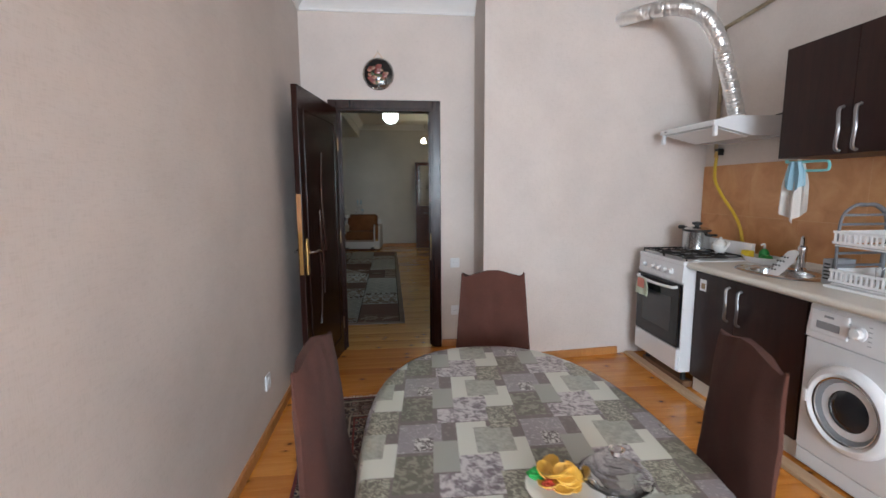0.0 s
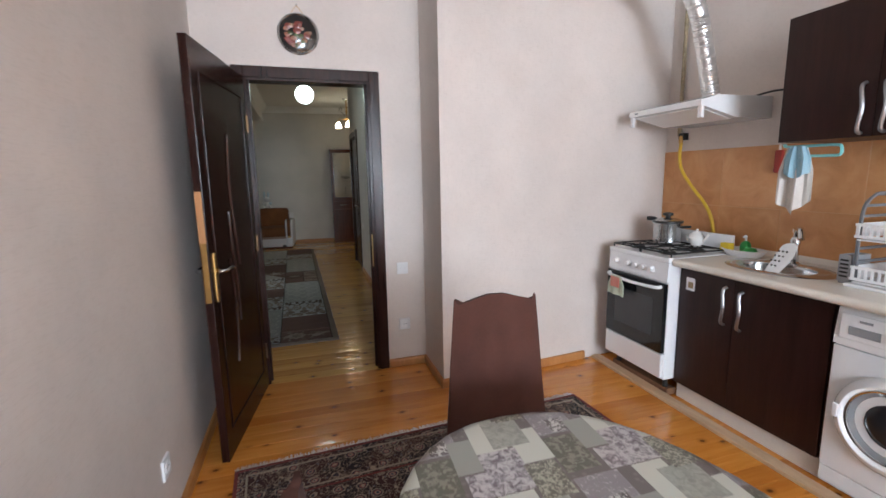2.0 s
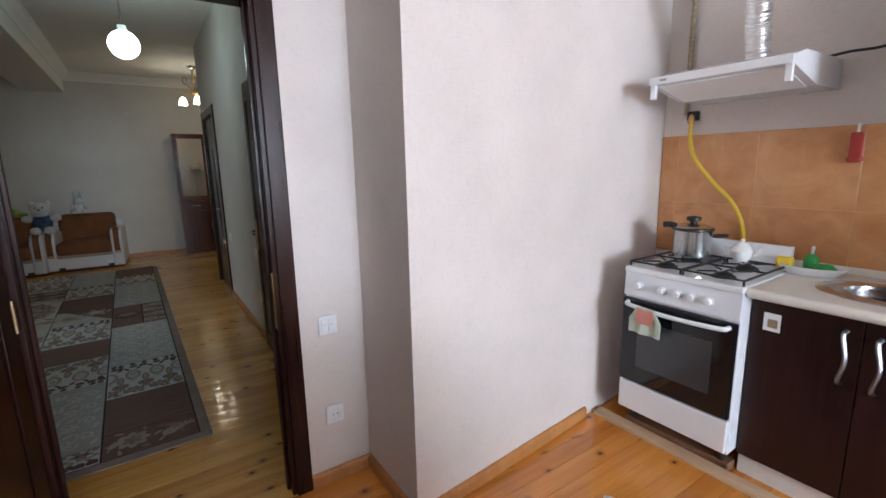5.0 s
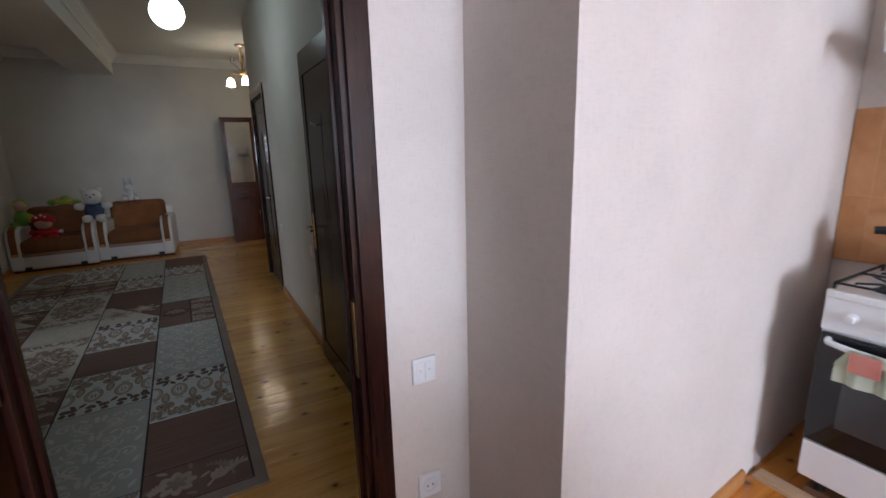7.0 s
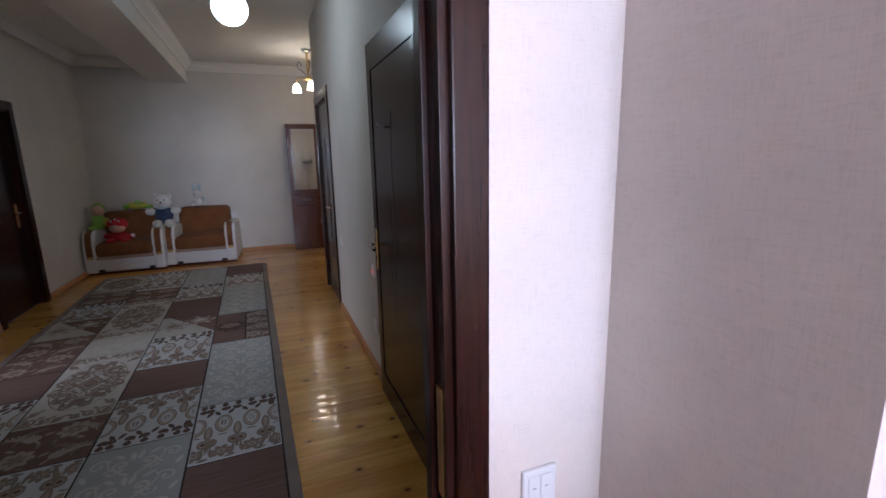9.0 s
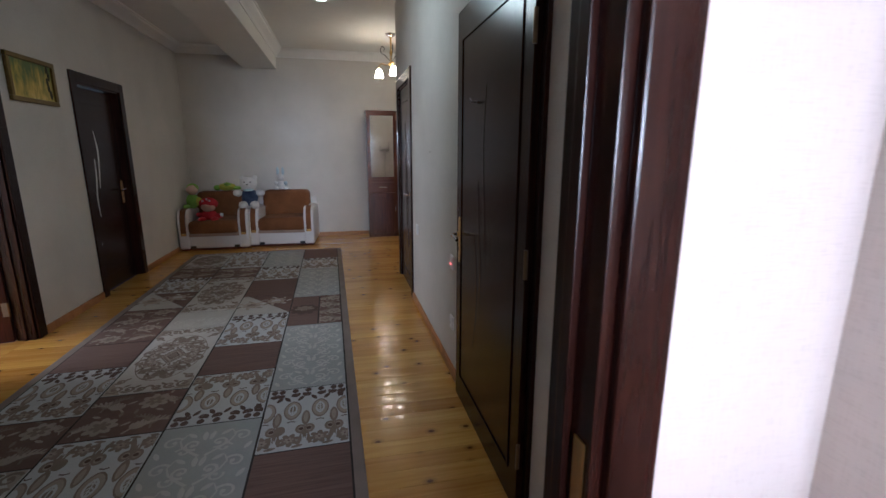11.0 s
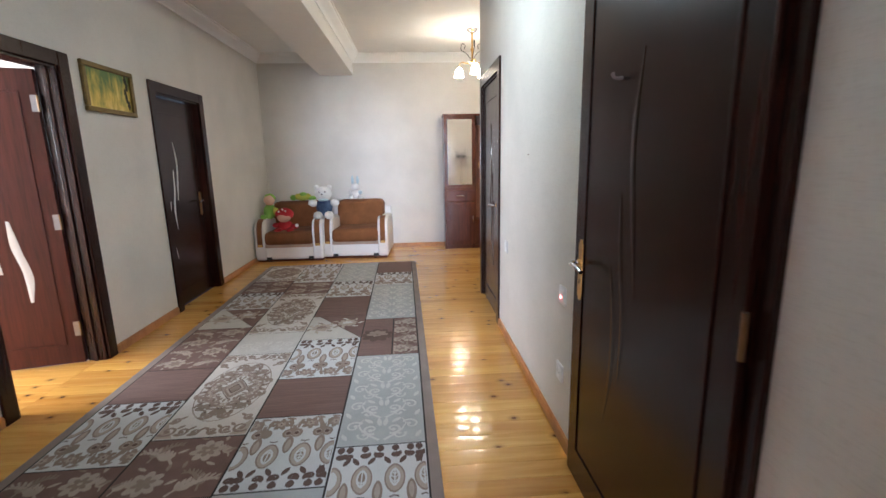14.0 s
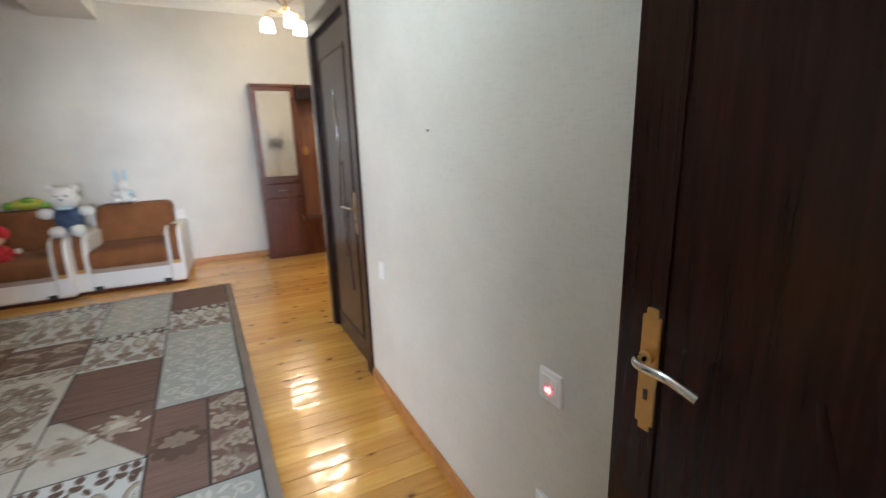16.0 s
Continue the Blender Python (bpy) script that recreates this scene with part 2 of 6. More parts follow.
RUG = {
    "wood": pile("rug_cocoa_stripe", (0.135, 0.078, 0.062), (0.205, 0.128, 0.104), (4, 110, 1)),
    "grey": pile("rug_grey_ground", (0.37, 0.38, 0.37), (0.41, 0.42, 0.41)),
    "owl": pile("rug_white_ground", (0.52, 0.535, 0.54), (0.57, 0.58, 0.58)),
    "floral": pile("rug_brown_ground", (0.14, 0.082, 0.065), (0.18, 0.11, 0.088)),
    "medal": pile("rug_cream_ground", (0.52, 0.49, 0.45), (0.57, 0.54, 0.50)),
    "white": pile("rug_pale_ground", (0.45, 0.43, 0.39), (0.50, 0.48, 0.44)),
}
RUG["owl_down"] = RUG["owl"]
INK = {
    "taupe": pile("rug_taupe_print", (0.20, 0.155, 0.12), (0.27, 0.21, 0.17)),
    "cocoa": pile("rug_cocoa_print", (0.085, 0.05, 0.038), (0.12, 0.075, 0.058)),
    "silver": pile("rug_silver_print", (0.52, 0.515, 0.49), (0.58, 0.575, 0.55)),
    "cream": pile("rug_cream_print", (0.50, 0.48, 0.44), (0.56, 0.54, 0.50)),
    "sand": pile("rug_sand_print", (0.33, 0.275, 0.225), (0.40, 0.34, 0.285)),
}
RUG_EDGE = fabric("rug_taupe_binding", (0.22, 0.175, 0.145), (0.28, 0.225, 0.19), 60, 0.4)
RUG_LINE = fabric("rug_dark_line", (0.018, 0.013, 0.012), (0.03, 0.022, 0.02), 60, 0.3)


def persian():
    """Navy and madder ground under beige palmettes and curling stems."""
    n = Nodes("persian_pile", (0.05, 0.04, 0.05), 0.95)
    c = n.coords()
    v = n.node("ShaderNodeTexVoronoi", Scale=12.0, Vector=c, Randomness=0.55)
    v2 = n.node("ShaderNodeTexVoronoi", Scale=34.0, Vector=c, Randomness=0.8)
    stem = n.noise(15, c, 1.5, 0.5, 3.0)
    petal = n.math("ADD", v.outputs["Distance"], n.math("MULTIPLY", n.noise(46, c, 1), 0.22))
    col = n.mix(shade_mask(n, n.noise(4, c, 2), 0.45, 0.60), (0.009, 0.009, 0.012), (0.040, 0.012, 0.011))
    col = n.mix(n.ramp(stem, (0.46, (0, 0, 0)), (0.48, (1, 1, 1)), (0.52, (1, 1, 1)), (0.54, (0, 0, 0))), col, (0.24, 0.185, 0.135))
    col = n.mix(n.ramp(v2.outputs["Distance"], (0.14, (1, 1, 1)), (0.20, (0, 0, 0))), col, (0.15, 0.14, 0.15))
    for r, ink in ((0.42, (0.30, 0.235, 0.17)), (0.36, (0.015, 0.017, 0.032)), (0.29, (0.21, 0.075, 0.06)), (0.23, (0.33, 0.26, 0.19)), (0.18, (0.03, 0.03, 0.05))):
        col = n.mix(n.ramp(petal, (r, (1, 1, 1)), (r + 0.025, (0, 0, 0))), col, ink)
    n.set("Base Color", col)
    n.bump(n.noise(420, c, 2), 0.5, 0.002)
    return n.m


def tablecloth():
    """Printed patchwork that repeats every 0.315 x 0.286 m."""
    n = Nodes("patchwork_oilcloth", (0.2, 0.18, 0.17), 0.30)
    c = n.coords()
    sep = n.node("ShaderNodeSeparateXYZ", Vector=c)
    skew = n.math("MULTIPLY", n.math("SUBTRACT", sep.outputs[1], 2.033), 0.068)
    u = n.math("FRACT", n.math("DIVIDE", n.math("ADD", n.math("SUBTRACT", sep.outputs[0], skew), 9.45 + 0.154), 0.315))
    v = n.math("FRACT", n.math("DIVIDE", n.math("SUBTRACT", 2.033 + 2.86, sep.outputs[1]), 0.286))
    leaf = n.node("ShaderNodeTexVoronoi", Scale=62.0, Vector=c, Randomness=0.9).outputs["Distance"]
    petal = n.noise(58, c, 4, 0.6, 0.7)
    vine = n.noise(95, c, 2, 0.5, 1.5)
    cream, ground = (0.55, 0.57, 0.51), (0.16, 0.138, 0.134)
    sage = n.ramp(petal, (0.3, (0.24, 0.25, 0.22)), (0.7, (0.40, 0.41, 0.365)))
    flower = n.ramp(petal, (0.38, (0.14, 0.12, 0.135)), (0.47, (0.29, 0.27, 0.285)), (0.56, (0.50, 0.485, 0.495)))
    olive = n.mix(shade_mask(n, petal, 0.50, 0.56), (0.115, 0.11, 0.085), (0.23, 0.23, 0.18))
    vines = n.mix(shade_mask(n, vine, 0.48, 0.56), (0.13, 0.125, 0.10), (0.37, 0.365, 0.29))
    swirl = n.mix(shade_mask(n, vine, 0.58, 0.66), (0.25, 0.235, 0.25), (0.45, 0.44, 0.45))
    plainsq = (0.30, 0.31, 0.28)
    col = n.mix(0.5, ground, n.ramp(leaf, (0.2, (0.22, 0.195, 0.185)), (0.4, (0.12, 0.10, 0.096))))
    rose = n.mix(shade_mask(n, vine, 0.50, 0.54), (0.10, 0.085, 0.085), (0.56, 0.56, 0.54))
    for x0, x1, y0, y1, fill in ((0.0, 0.25, 0.0, 0.53, cream), (0.29, 0.54, 0.29, 0.73, cream), (0.14, 0.44, 0.10, 0.49, sage), (0.0, 0.30, 0.51, 0.99, flower), (0.85, 1.0, 0.73, 0.99, flower), (0.28, 0.52, 0.74, 1.0, vines), (0.28, 0.52, 0.0, 0.13, vines), (0.54, 0.88, 0.0, 0.44, swirl), (0.67, 0.81, 0.23, 0.42, rose), (0.81, 1.0, 0.29, 0.71, plainsq), (0.54, 0.81, 0.48, 0.93, olive)):
        m = n.math("MULTIPLY", n.math("MULTIPLY", n.math("GREATER_THAN", u, x0), n.math("LESS_THAN", u, x1)), n.math("MULTIPLY", n.math("GREATER_THAN", v, y0), n.math("LESS_THAN", v, y1)))
        col = n.mix(m, col, fill)
    n.set("Base Color", col)
    n.bump(n.noise(14, c, 3), 0.12, 0.003)
    return n.m


PERSIAN, OILCLOTH = persian(), tablecloth()


# ---- mesh helpers ----
def thing(name, label, category, at=(0, 0, 0), turn=0.0, group=""):
    ob = new(name)
    ob.empty_display_size = 0.1
    ob.matrix_basis = pose(*at, 0, 0, turn)
    return tagged(ob, label, category, group)


def part(name, bm, material, parent=None, label="", smooth=False):
    me = bpy.data.meshes.new(name)
    bm.to_mesh(me)
    bm.free()
    me.materials.append(material)
    if smooth:
        me.polygons.foreach_set("use_smooth", [True] * len(me.polygons))
        me.set_sharp_from_angle(angle=radians(40))
    ob = new(name, me)
    if parent:
        ob.parent = parent
    return tagged(ob, label) if label else ob


def setting(name, bm, material, label, category, smooth=False):
    return tagged(part(name, bm, material, smooth=smooth), label, category, kind="structure")


def box(x0, x1, y0, y1, z0, z1, bevel=0.0, seg=2, bm=None):
    bm = bm or bmesh.new()
    made = bmesh.ops.create_cube(bm, size=1.0)["verts"]
    bmesh.ops.scale(bm, vec=(abs(x1 - x0), abs(y1 - y0), abs(z1 - z0)), verts=made)
    bmesh.ops.translate(bm, vec=((x0 + x1) / 2, (y0 + y1) / 2, (z0 + z1) / 2), verts=made)
    if bevel:
        edges = list({e for v in made for e in v.link_edges})
        bmesh.ops.bevel(bm, geom=edges, offset=bevel, segments=seg, affect="EDGES", profile=0.6)
    return bm


def boxes(*rows, bevel=0.0):
    bm = bmesh.new()
    for r in rows:
        box(*r, bevel=bevel, bm=bm)
    return bm


def loft(rings_, closed=True, caps=True, bm=None):
    """Joins rings of points, one after another, into a skin."""
    bm = bm or bmesh.new()
    vs = [[bm.verts.new(p) for p in r] for r in rings_]
    k = len(vs[0])
    for a, b in zip(vs, vs[1:]):
        for i in range(k if closed else k - 1):
            j = (i + 1) % k
            bm.faces.new((a[i], a[j], b[j], b[i]))
    if caps and closed:
        bm.faces.new(vs[0][::-1])
        bm.faces.new(vs[-1])
    bmesh.ops.recalc_face_normals(bm, faces=bm.faces)
    return bm


def lathe(profile, seg=24, at=(0, 0, 0), sx=1.0, sy=1.0, caps=True, bm=None):
    rows = [[(at[0] + sx * r * math.cos(2 * math.pi * i / seg), at[1] + sy * r * math.sin(2 * math.pi * i / seg), at[2] + z) for i in range(seg)] for r, z in profile]
    return loft(rows, caps=caps, bm=bm)


def smooth_path(points, steps=8):
    ps = [Vector(p) for p in points]
    ps = [ps[0] * 2 - ps[1]] + ps + [ps[-1] * 2 - ps[-2]]
    out = []
    for a, b, c, d in zip(ps, ps[1:], ps[2:], ps[3:]):
        for i in range(steps):
            t = i / steps
            out.append(0.5 * ((2 * b) + (c - a) * t + (2 * a - 5 * b + 4 * c - d) * t * t + (3 * b - a - 3 * c + d) * t ** 3))
    return out + [ps[-2]]


def tube(points, radius, seg=10, steps=8, wave=0.0, flat=1.0, bm=None):
    """A round bar along a smooth line; wave: ribs, as on a flexible duct."""
    path = smooth_path(points, steps)
    side = None
    rows = []
    for i, p in enumerate(path):
        d = (path[min(i + 1, len(path) - 1)] - path[max(i - 1, 0)]).normalized()
        if side is None:
            side = d.orthogonal().normalized()
        side = (side - d * side.dot(d)).normalized()
        up = d.cross(side)
        r = radius * (1 + wave * ((0.35 if i % 2 else -0.35) + noise.noise(Vector((i * 0.61, 7.0, 0.0)))))
        rows.append([p + r * (1 + wave * 0.9 * noise.noise(Vector((i * 0.7, k * 0.8, 3.0)))) * (math.cos(2 * math.pi * k / seg) * side + flat * math.sin(2 * math.pi * k / seg) * up) for k in range(seg)])
    return loft(rows, bm=bm)


def ball(cx, cy, cz, rx, ry, rz, seg=16, bm=None, wobble=0.0):
    bm = bm or bmesh.new()
    made = bmesh.ops.create_uvsphere(bm, u_segments=seg, v_segments=max(8, seg * 2 // 3), radius=1.0)["verts"]
    for v in made:
        k = 1 + wobble * noise.noise(v.co * 3 + Vector((cx, cy, cz)) * 7)
        v.co = Vector((cx + rx * v.co.x * k, cy + ry * v.co.y * k, cz + rz * v.co.z * k))
    return bm


def prism(outline, z0, z1, bm=None):
    return loft([[(x, y, z0) for x, y in outline], [(x, y, z1) for x, y in outline]], bm=bm)


# ---- structure ----
H = 2.85
KX0, KX1, KY0, KY1 = 0.77, 4.03, -3.2, 4.68
HX0, HX1, HY0, HY1 = -0.72, 2.13, 4.80, 11.75
T = 0.12


def wall_y(x0, x1, y0, y1, holes=(), z1=H):
    """A wall that runs along y, with holes (y from, y to, z from, z to)."""
    bm, at = bmesh.new(), y0
    for a, b, lo, hi in sorted(holes):
        box(x0, x1, at, a, 0, z1, bm=bm)
        box(x0, x1, a, b, hi, z1, bm=bm)
        if lo > 0:
            box(x0, x1, a, b, 0, lo, bm=bm)
        at = b
    return box(x0, x1, at, y1, 0, z1, bm=bm)


def wall_x(x0, x1, y0, y1, holes=(), z1=H):
    bm, at = bmesh.new(), x0
    for a, b, lo, hi in sorted(holes):
        box(at, a, y0, y1, 0, z1, bm=bm)
        box(a, b, y0, y1, hi, z1, bm=bm)
        if lo > 0:
            box(a, b, y0, y1, 0, lo, bm=bm)
        at = b
    return box(at, x1, y0, y1, 0, z1, bm=bm)


DOOR_A = (1.03, 1.812)
DOOR_B = (7.16, 7.91)
DOOR_C = (8.95, 9.77)
DOOR_D = (5.59, 6.50)
DOOR_E = (8.32, 9.12)
TOP = 1.99
wall = lambda name, bm, mat, label: setting(name, bm, mat, label, "wall")
wall("wall_kitchen_west", wall_y(KX0 - T, KX0, KY0 - T, KY1), PAPER, "beige linen-textured wallpaper wall of the kitchen")
wall("wall_kitchen_north", wall_x(HX0 - T, 2.153, KY1, HY0, [(*DOOR_A, 0, 2.012)]), PAPER, "beige wallpaper wall with the doorway to the hall")
wall("wall_column", prism([(2.153, 4.24), (KX1 + T, 4.442), (KX1 + T, HY0), (2.153, HY0)], 0, H), PAPER, "beige wallpaper wall that juts into the kitchen")
wall("wall_kitchen_east", wall_y(KX1, KX1 + T, KY0 - T, 4.428), PAPER, "beige wallpaper wall behind the kitchen units")
wall("wall_kitchen_south", wall_x(KX0, KX1, KY0 - T, KY0, [(0.87, 2.97, 0.9, 2.4)]), PAPER, "beige wallpaper wall with the kitchen window")
wall("wall_hall_west", wall_y(HX0 - T, HX0, HY0, HY1 + T, [(*DOOR_B, 0, 1.955), (*DOOR_C, 0, 1.955)]), PAPER_HALL, "ivory wallpaper wall of the hall with two doors")
wall("wall_hall_east", wall_y(HX1, HX1 + T, HY0, 9.28, [(*DOOR_D, 0, TOP), (*DOOR_E, 0, TOP)]), PAPER_HALL, "pale wallpaper wall of the hall with two doors")
wall("wall_hall_north", wall_x(HX0, 4.0, HY1, HY1 + T), PAPER_HALL, "ivory wallpaper end wall of the hall")
wall("wall_entry_south", wall_x(HX1 + T, 4.0, 9.16, 9.28), PAPER_HALL, "ivory wallpaper wall of the entry")
wall("wall_entry_east", wall_y(4.0, 4.0 + T, 9.16, HY1 + T), PAPER_HALL, "ivory wallpaper wall of the entry")
# Unseen, added so that no sky light leaks in round the east doors.
wall("wall_bath_east", wall_y(3.6, 3.6 + T, HY0, 9.16), PLASTER, "plain unseen wall added behind the hall doors against sky light")
wall("wall_bedroom_west", wall_y(-4.12, -4.0, 5.4, 8.7, [(6.25, 7.75, 0.9, 2.3)]), PAPER_HALL, "ivory wall with the window of the side room")
wall("wall_bedroom_south", wall_x(-4.0, HX0 - T, 5.4, 5.52), PAPER_HALL, "ivory wall of the side room")
wall("wall_bedroom_north", wall_x(-4.0, HX0 - T, 8.58, 8.7), PAPER_HALL, "ivory wall of the side room")
# Another unseen wall, added to shut sky light out behind the west door.
wall("wall_store_west", wall_y(-2.3, -2.18, 8.7, HY1 + T), PLASTER, "plain unseen wall added behind the dark door against sky light")

setting("ceiling_kitchen", box(KX0 - T, KX1 + T, KY0 - T, HY0, H, H + 0.15), PLASTER, "white painted kitchen ceiling", "ceiling")
setting("ceiling_hall", box(HX0 - T, 4.12, HY0, HY1 + T, H, H + 0.15), PLASTER, "white painted hall ceiling", "ceiling")
setting("ceiling_bedroom", box(-4.12, HX0 - T, 5.4, HY1 + T, H, H + 0.15), PLASTER, "white painted ceiling of the side room", "ceiling")
setting("ceiling_beam", box(0.17, 0.64, HY0, HY1, 2.56, H, 0.006), PLASTER, "white plastered beam running along the hall ceiling", "beam")


def cornice_run(name, a, b, inward, z=H):
    """A coved white moulding from a to b; inward: the way into the room."""
    prof = [(0.0, -0.12), (0.012, -0.12), (0.016, -0.105), (0.03, -0.085), (0.055, -0.06), (0.08, -0.035), (0.085, -0.018), (0.10, -0.012), (0.10, 0.0), (0.0, 0.0)]
    n_ = Vector((*inward, 0))
    rows = [[Vector((*p, z)) + n_ * u + Vector((0, 0, w)) for u, w in prof] for p in (a, b)]
    return setting(name, loft(rows), CORNICE, "white coved plaster cornice", "cornice")


cornice_run("cornice_kitchen_north", (KX0, KY1), (2.153, KY1), (0, -1))
cornice_run("cornice_kitchen_west", (KX0, KY0), (KX0, KY1), (1, 0))
cornice_run("cornice_hall_north_1", (0.64, HY1), (4.0, HY1), (0, -1))
cornice_run("cornice_hall_north_2", (HX0, HY1), (0.17, HY1), (0, -1))
cornice_run("cornice_beam_east", (0.64, HY0), (0.64, HY1), (1, 0))
cornice_run("cornice_beam_west", (0.17, HY0), (0.17, HY1), (-1, 0))
cornice_run("cornice_hall_west", (HX0, HY0), (HX0, HY1), (1, 0))


def skirting(name, a, b, inward):
    d = (Vector(b) - Vector(a)).normalized()
    n_ = Vector(inward)
    prof = [(0.0, 0.0), (0.016, 0.0), (0.016, 0.045), (0.012, 0.055), (0.004, 0.06), (0.0, 0.06)]
    rows = [[Vector((*p, 0.002)) + Vector((*(n_ * u), w)) for u, w in prof] for p in (a, b)]
    return setting(name, loft(rows), PINE_TRIM, "varnished pine skirting board", "skirting")


skirting("baseboard_kitchen_west", (KX0, KY0), (KX0, KY1), (1, 0))
skirting("baseboard_kitchen_north_1", (KX0, KY1), (0.95, KY1), (0, -1))
skirting("baseboard_kitchen_north_2", (1.872, KY1), (2.153, KY1), (0, -1))
skirting("baseboard_column_side", (2.153, KY1), (2.153, 4.24), (-1, 0))
skirting("baseboard_column_front", (2.14, 4.238), (3.30, 4.355), (0.1007, -0.995))
skirting("baseboard_hall_east_1", (HX1, HY0), (HX1, 5.556), (-1, 0))
skirting("baseboard_hall_east_2", (HX1, 6.518), (HX1, 8.23), (-1, 0))
skirting("baseboard_hall_north", (HX0, HY1), (4.0, HY1), (0, -1))
skirting("baseboard_hall_west_1", (HX0, HY0), (HX0, 7.075), (1, 0))
skirting("baseboard_hall_west_2", (HX0, 7.995), (HX0, 8.86), (1, 0))
skirting("baseboard_hall_west_3", (HX0, 9.86), (HX0, HY1), (1, 0))


# ---- doors ----
def door_frame(name, along, span, face, depth, material, label, into, wide=0.08, top=1.99, bare=False):
    """Jambs, head and casings round an opening; along: 'x' or 'y'; face: the wall's face that the casing lies on; into: the way into the room."""
    a, b = span
    root = thing(name, label, "door frame")
    root["kind"] = "structure"

    def bar(nm, s0, s1, z0, z1, f0, f1, bevel=0.004):
        f0, f1 = sorted((f0, f1))
        bm = box(s0, s1, f0, f1, z0, z1, bevel) if along == "x" else box(f0, f1, s0, s1, z0, z1, bevel)
        return part(nm, bm, material, root)

    for side, (f, sgn) in enumerate(((face, into), (face - into * depth, -into))):
        out = f + sgn * 0.016
        bar("casing", a - wide, a + 0.008, 0, top + wide, f, out)
        if not (bare and side == 0):
            bar("casing", b - 0.008, b + wide, 0, top + wide, f, out)
        bar("casing", a + 0.008, b - 0.008, top - 0.008, top + wide, f, out - sgn * 0.001)
    g = -into
    bar("jamb", a - 0.002, a + 0.024, 0, top, face - into * 0.001, face + g * depth + into * 0.001, 0.002)
    bar("jamb", b - 0.024, b + 0.002, 0, top, face - into * 0.001, face + g * depth + into * 0.001, 0.002)
    bar("head", a + 0.024, b - 0.024, top - 0.024, top + 0.002, face - into * 0.001, face + g * depth + into * 0.001, 0.002)
    bar("stop", a + 0.024, a + 0.036, 0, top - 0.024, face + g * 0.05, face + g * 0.075, 0.002)
    bar("stop", b - 0.036, b - 0.024, 0, top - 0.024, face + g * 0.05, face + g * 0.075, 0.002)
    return root


def lever(parent, x, y, z, reach, out, brass_plate=True):
    """A long plate with a curved lever, on the face at y; out: -1 or 1 along y; reach: the lever's way along x."""
    part("handle_plate", box(x - 0.019, x + 0.019, y, y + out * 0.008, z - 0.105, z + 0.105, 0.0035, 2, box(x - 0.012, x + 0.012, y, y + out * 0.0075, z - 0.118, z + 0.118, 0.003, 2)), BRASS, parent, "long brass handle plate")
    y1 = y + out * 0.05
    part("rosette", tube([(x, y + out * 0.007, z + 0.03), (x, y + out * 0.018, z + 0.03)], 0.013, 14, 2), BRASS, parent, smooth=True)
    part("handle", tube([(x, y + out * 0.012, z + 0.03), (x, y1 - out * 0.012, z + 0.03), (x + reach * 0.02, y1, z + 0.03), (x + reach * 0.07, y1 + out * 0.004, z + 0.034), (x + reach * 0.12, y1, z + 0.022)], 0.0085, 10, 5), CHROME, parent, "curved chrome lever", True)
    part("keyhole", box(x - 0.004, x + 0.004, y + out * 0.0075, y + out * 0.0095, z - 0.055, z - 0.035), BLACK_PLASTIC, parent)


def wavy_strip(line, half, y, out, proud):
    """A flat strip that follows a line in x and z on a door's face."""
    path = smooth_path([(x, 0, z) for x, z in line], 7)
    rows = []
    for i, p in enumerate(path):
        w = half * (0.35 + 0.65 * min(1.0, 4 * min(i, len(path) - 1 - i) / len(path)))
        rows.append([(p.x - w, y, p.z), (p.x - w * 0.6, y + out * proud, p.z), (p.x + w * 0.6, y + out * proud, p.z), (p.x + w, y, p.z)])
    return loft(rows)


def door_leaf(name, label, width, material, inlay, at, turn, lever_out=(1, -1), height=1.96, wave_x=0.5, lever_in=0.058, strip=0.011, proud=0.005, lever_z=0.93, edge_z=(0.80, 1.05), waves=((0.0, 0.92, 1.62), (0.06, 0.62, 1.22), (0.12, 0.42, 0.98)), plates=False):
    """A hinged leaf: origin at the hinge, the leaf runs along +x, thickness 40 mm about y=0."""
    root = thing(name, label, "door", at, turn)
    th = 0.019
    part("leaf", box(0, width, -th, th, 0.008, height, 0.003), material, root)
    for s in (1, -1):
        y = s * th
        m = 0.085
        for x0, x1, z0, z1 in ((m, width - m, height - 0.14, height - 0.128), (m, width - m, 0.14, 0.152), (m, m + 0.012, 0.152, height - 0.14), (width - m - 0.012, width - m, 0.152, height - 0.14)):
            part("moulding", box(x0, x1, y, y + s * 0.005, z0, z1, 0.002), material, root)
        if inlay:
            for k, (dx, z0, z1) in enumerate(waves):
                line = [(width * wave_x + dx + 0.030 * math.sin(q * 1.45 + k * 1.3), z1 + (z0 - z1) * q / 3) for q in range(4)]
                part("inlay", wavy_strip(line, strip, y, s, proud), inlay, root, "wavy inlay strip", True)
    for s in lever_out:
        lever(root, width - lever_in, s * th, lever_z, -1, s)
    part("lock_edge", box(width - 0.0005, width + 0.0025, -0.012, 0.012, *edge_z), BRASS, root, "brass lock plate in the edge")
    for z in (0.25, 0.98, 1.72):
        part("hinge", lathe([(0.007, -0.05), (0.007, 0.05)], 10, (-0.004, th, z)), BRONZE, root)
        if plates:
            part("hinge_plate", box(0.001, 0.034, th, th + 0.003, z - 0.05, z + 0.05, 0.001, 1), DULL_STEEL, root, "steel hinge plate")
    return root


PINE_RAW_EDGE = wood("planed_door_edge", (0.30, 0.12, 0.04), (0.52, 0.26, 0.10), 0.6, (20, 20, 2), 1.0)
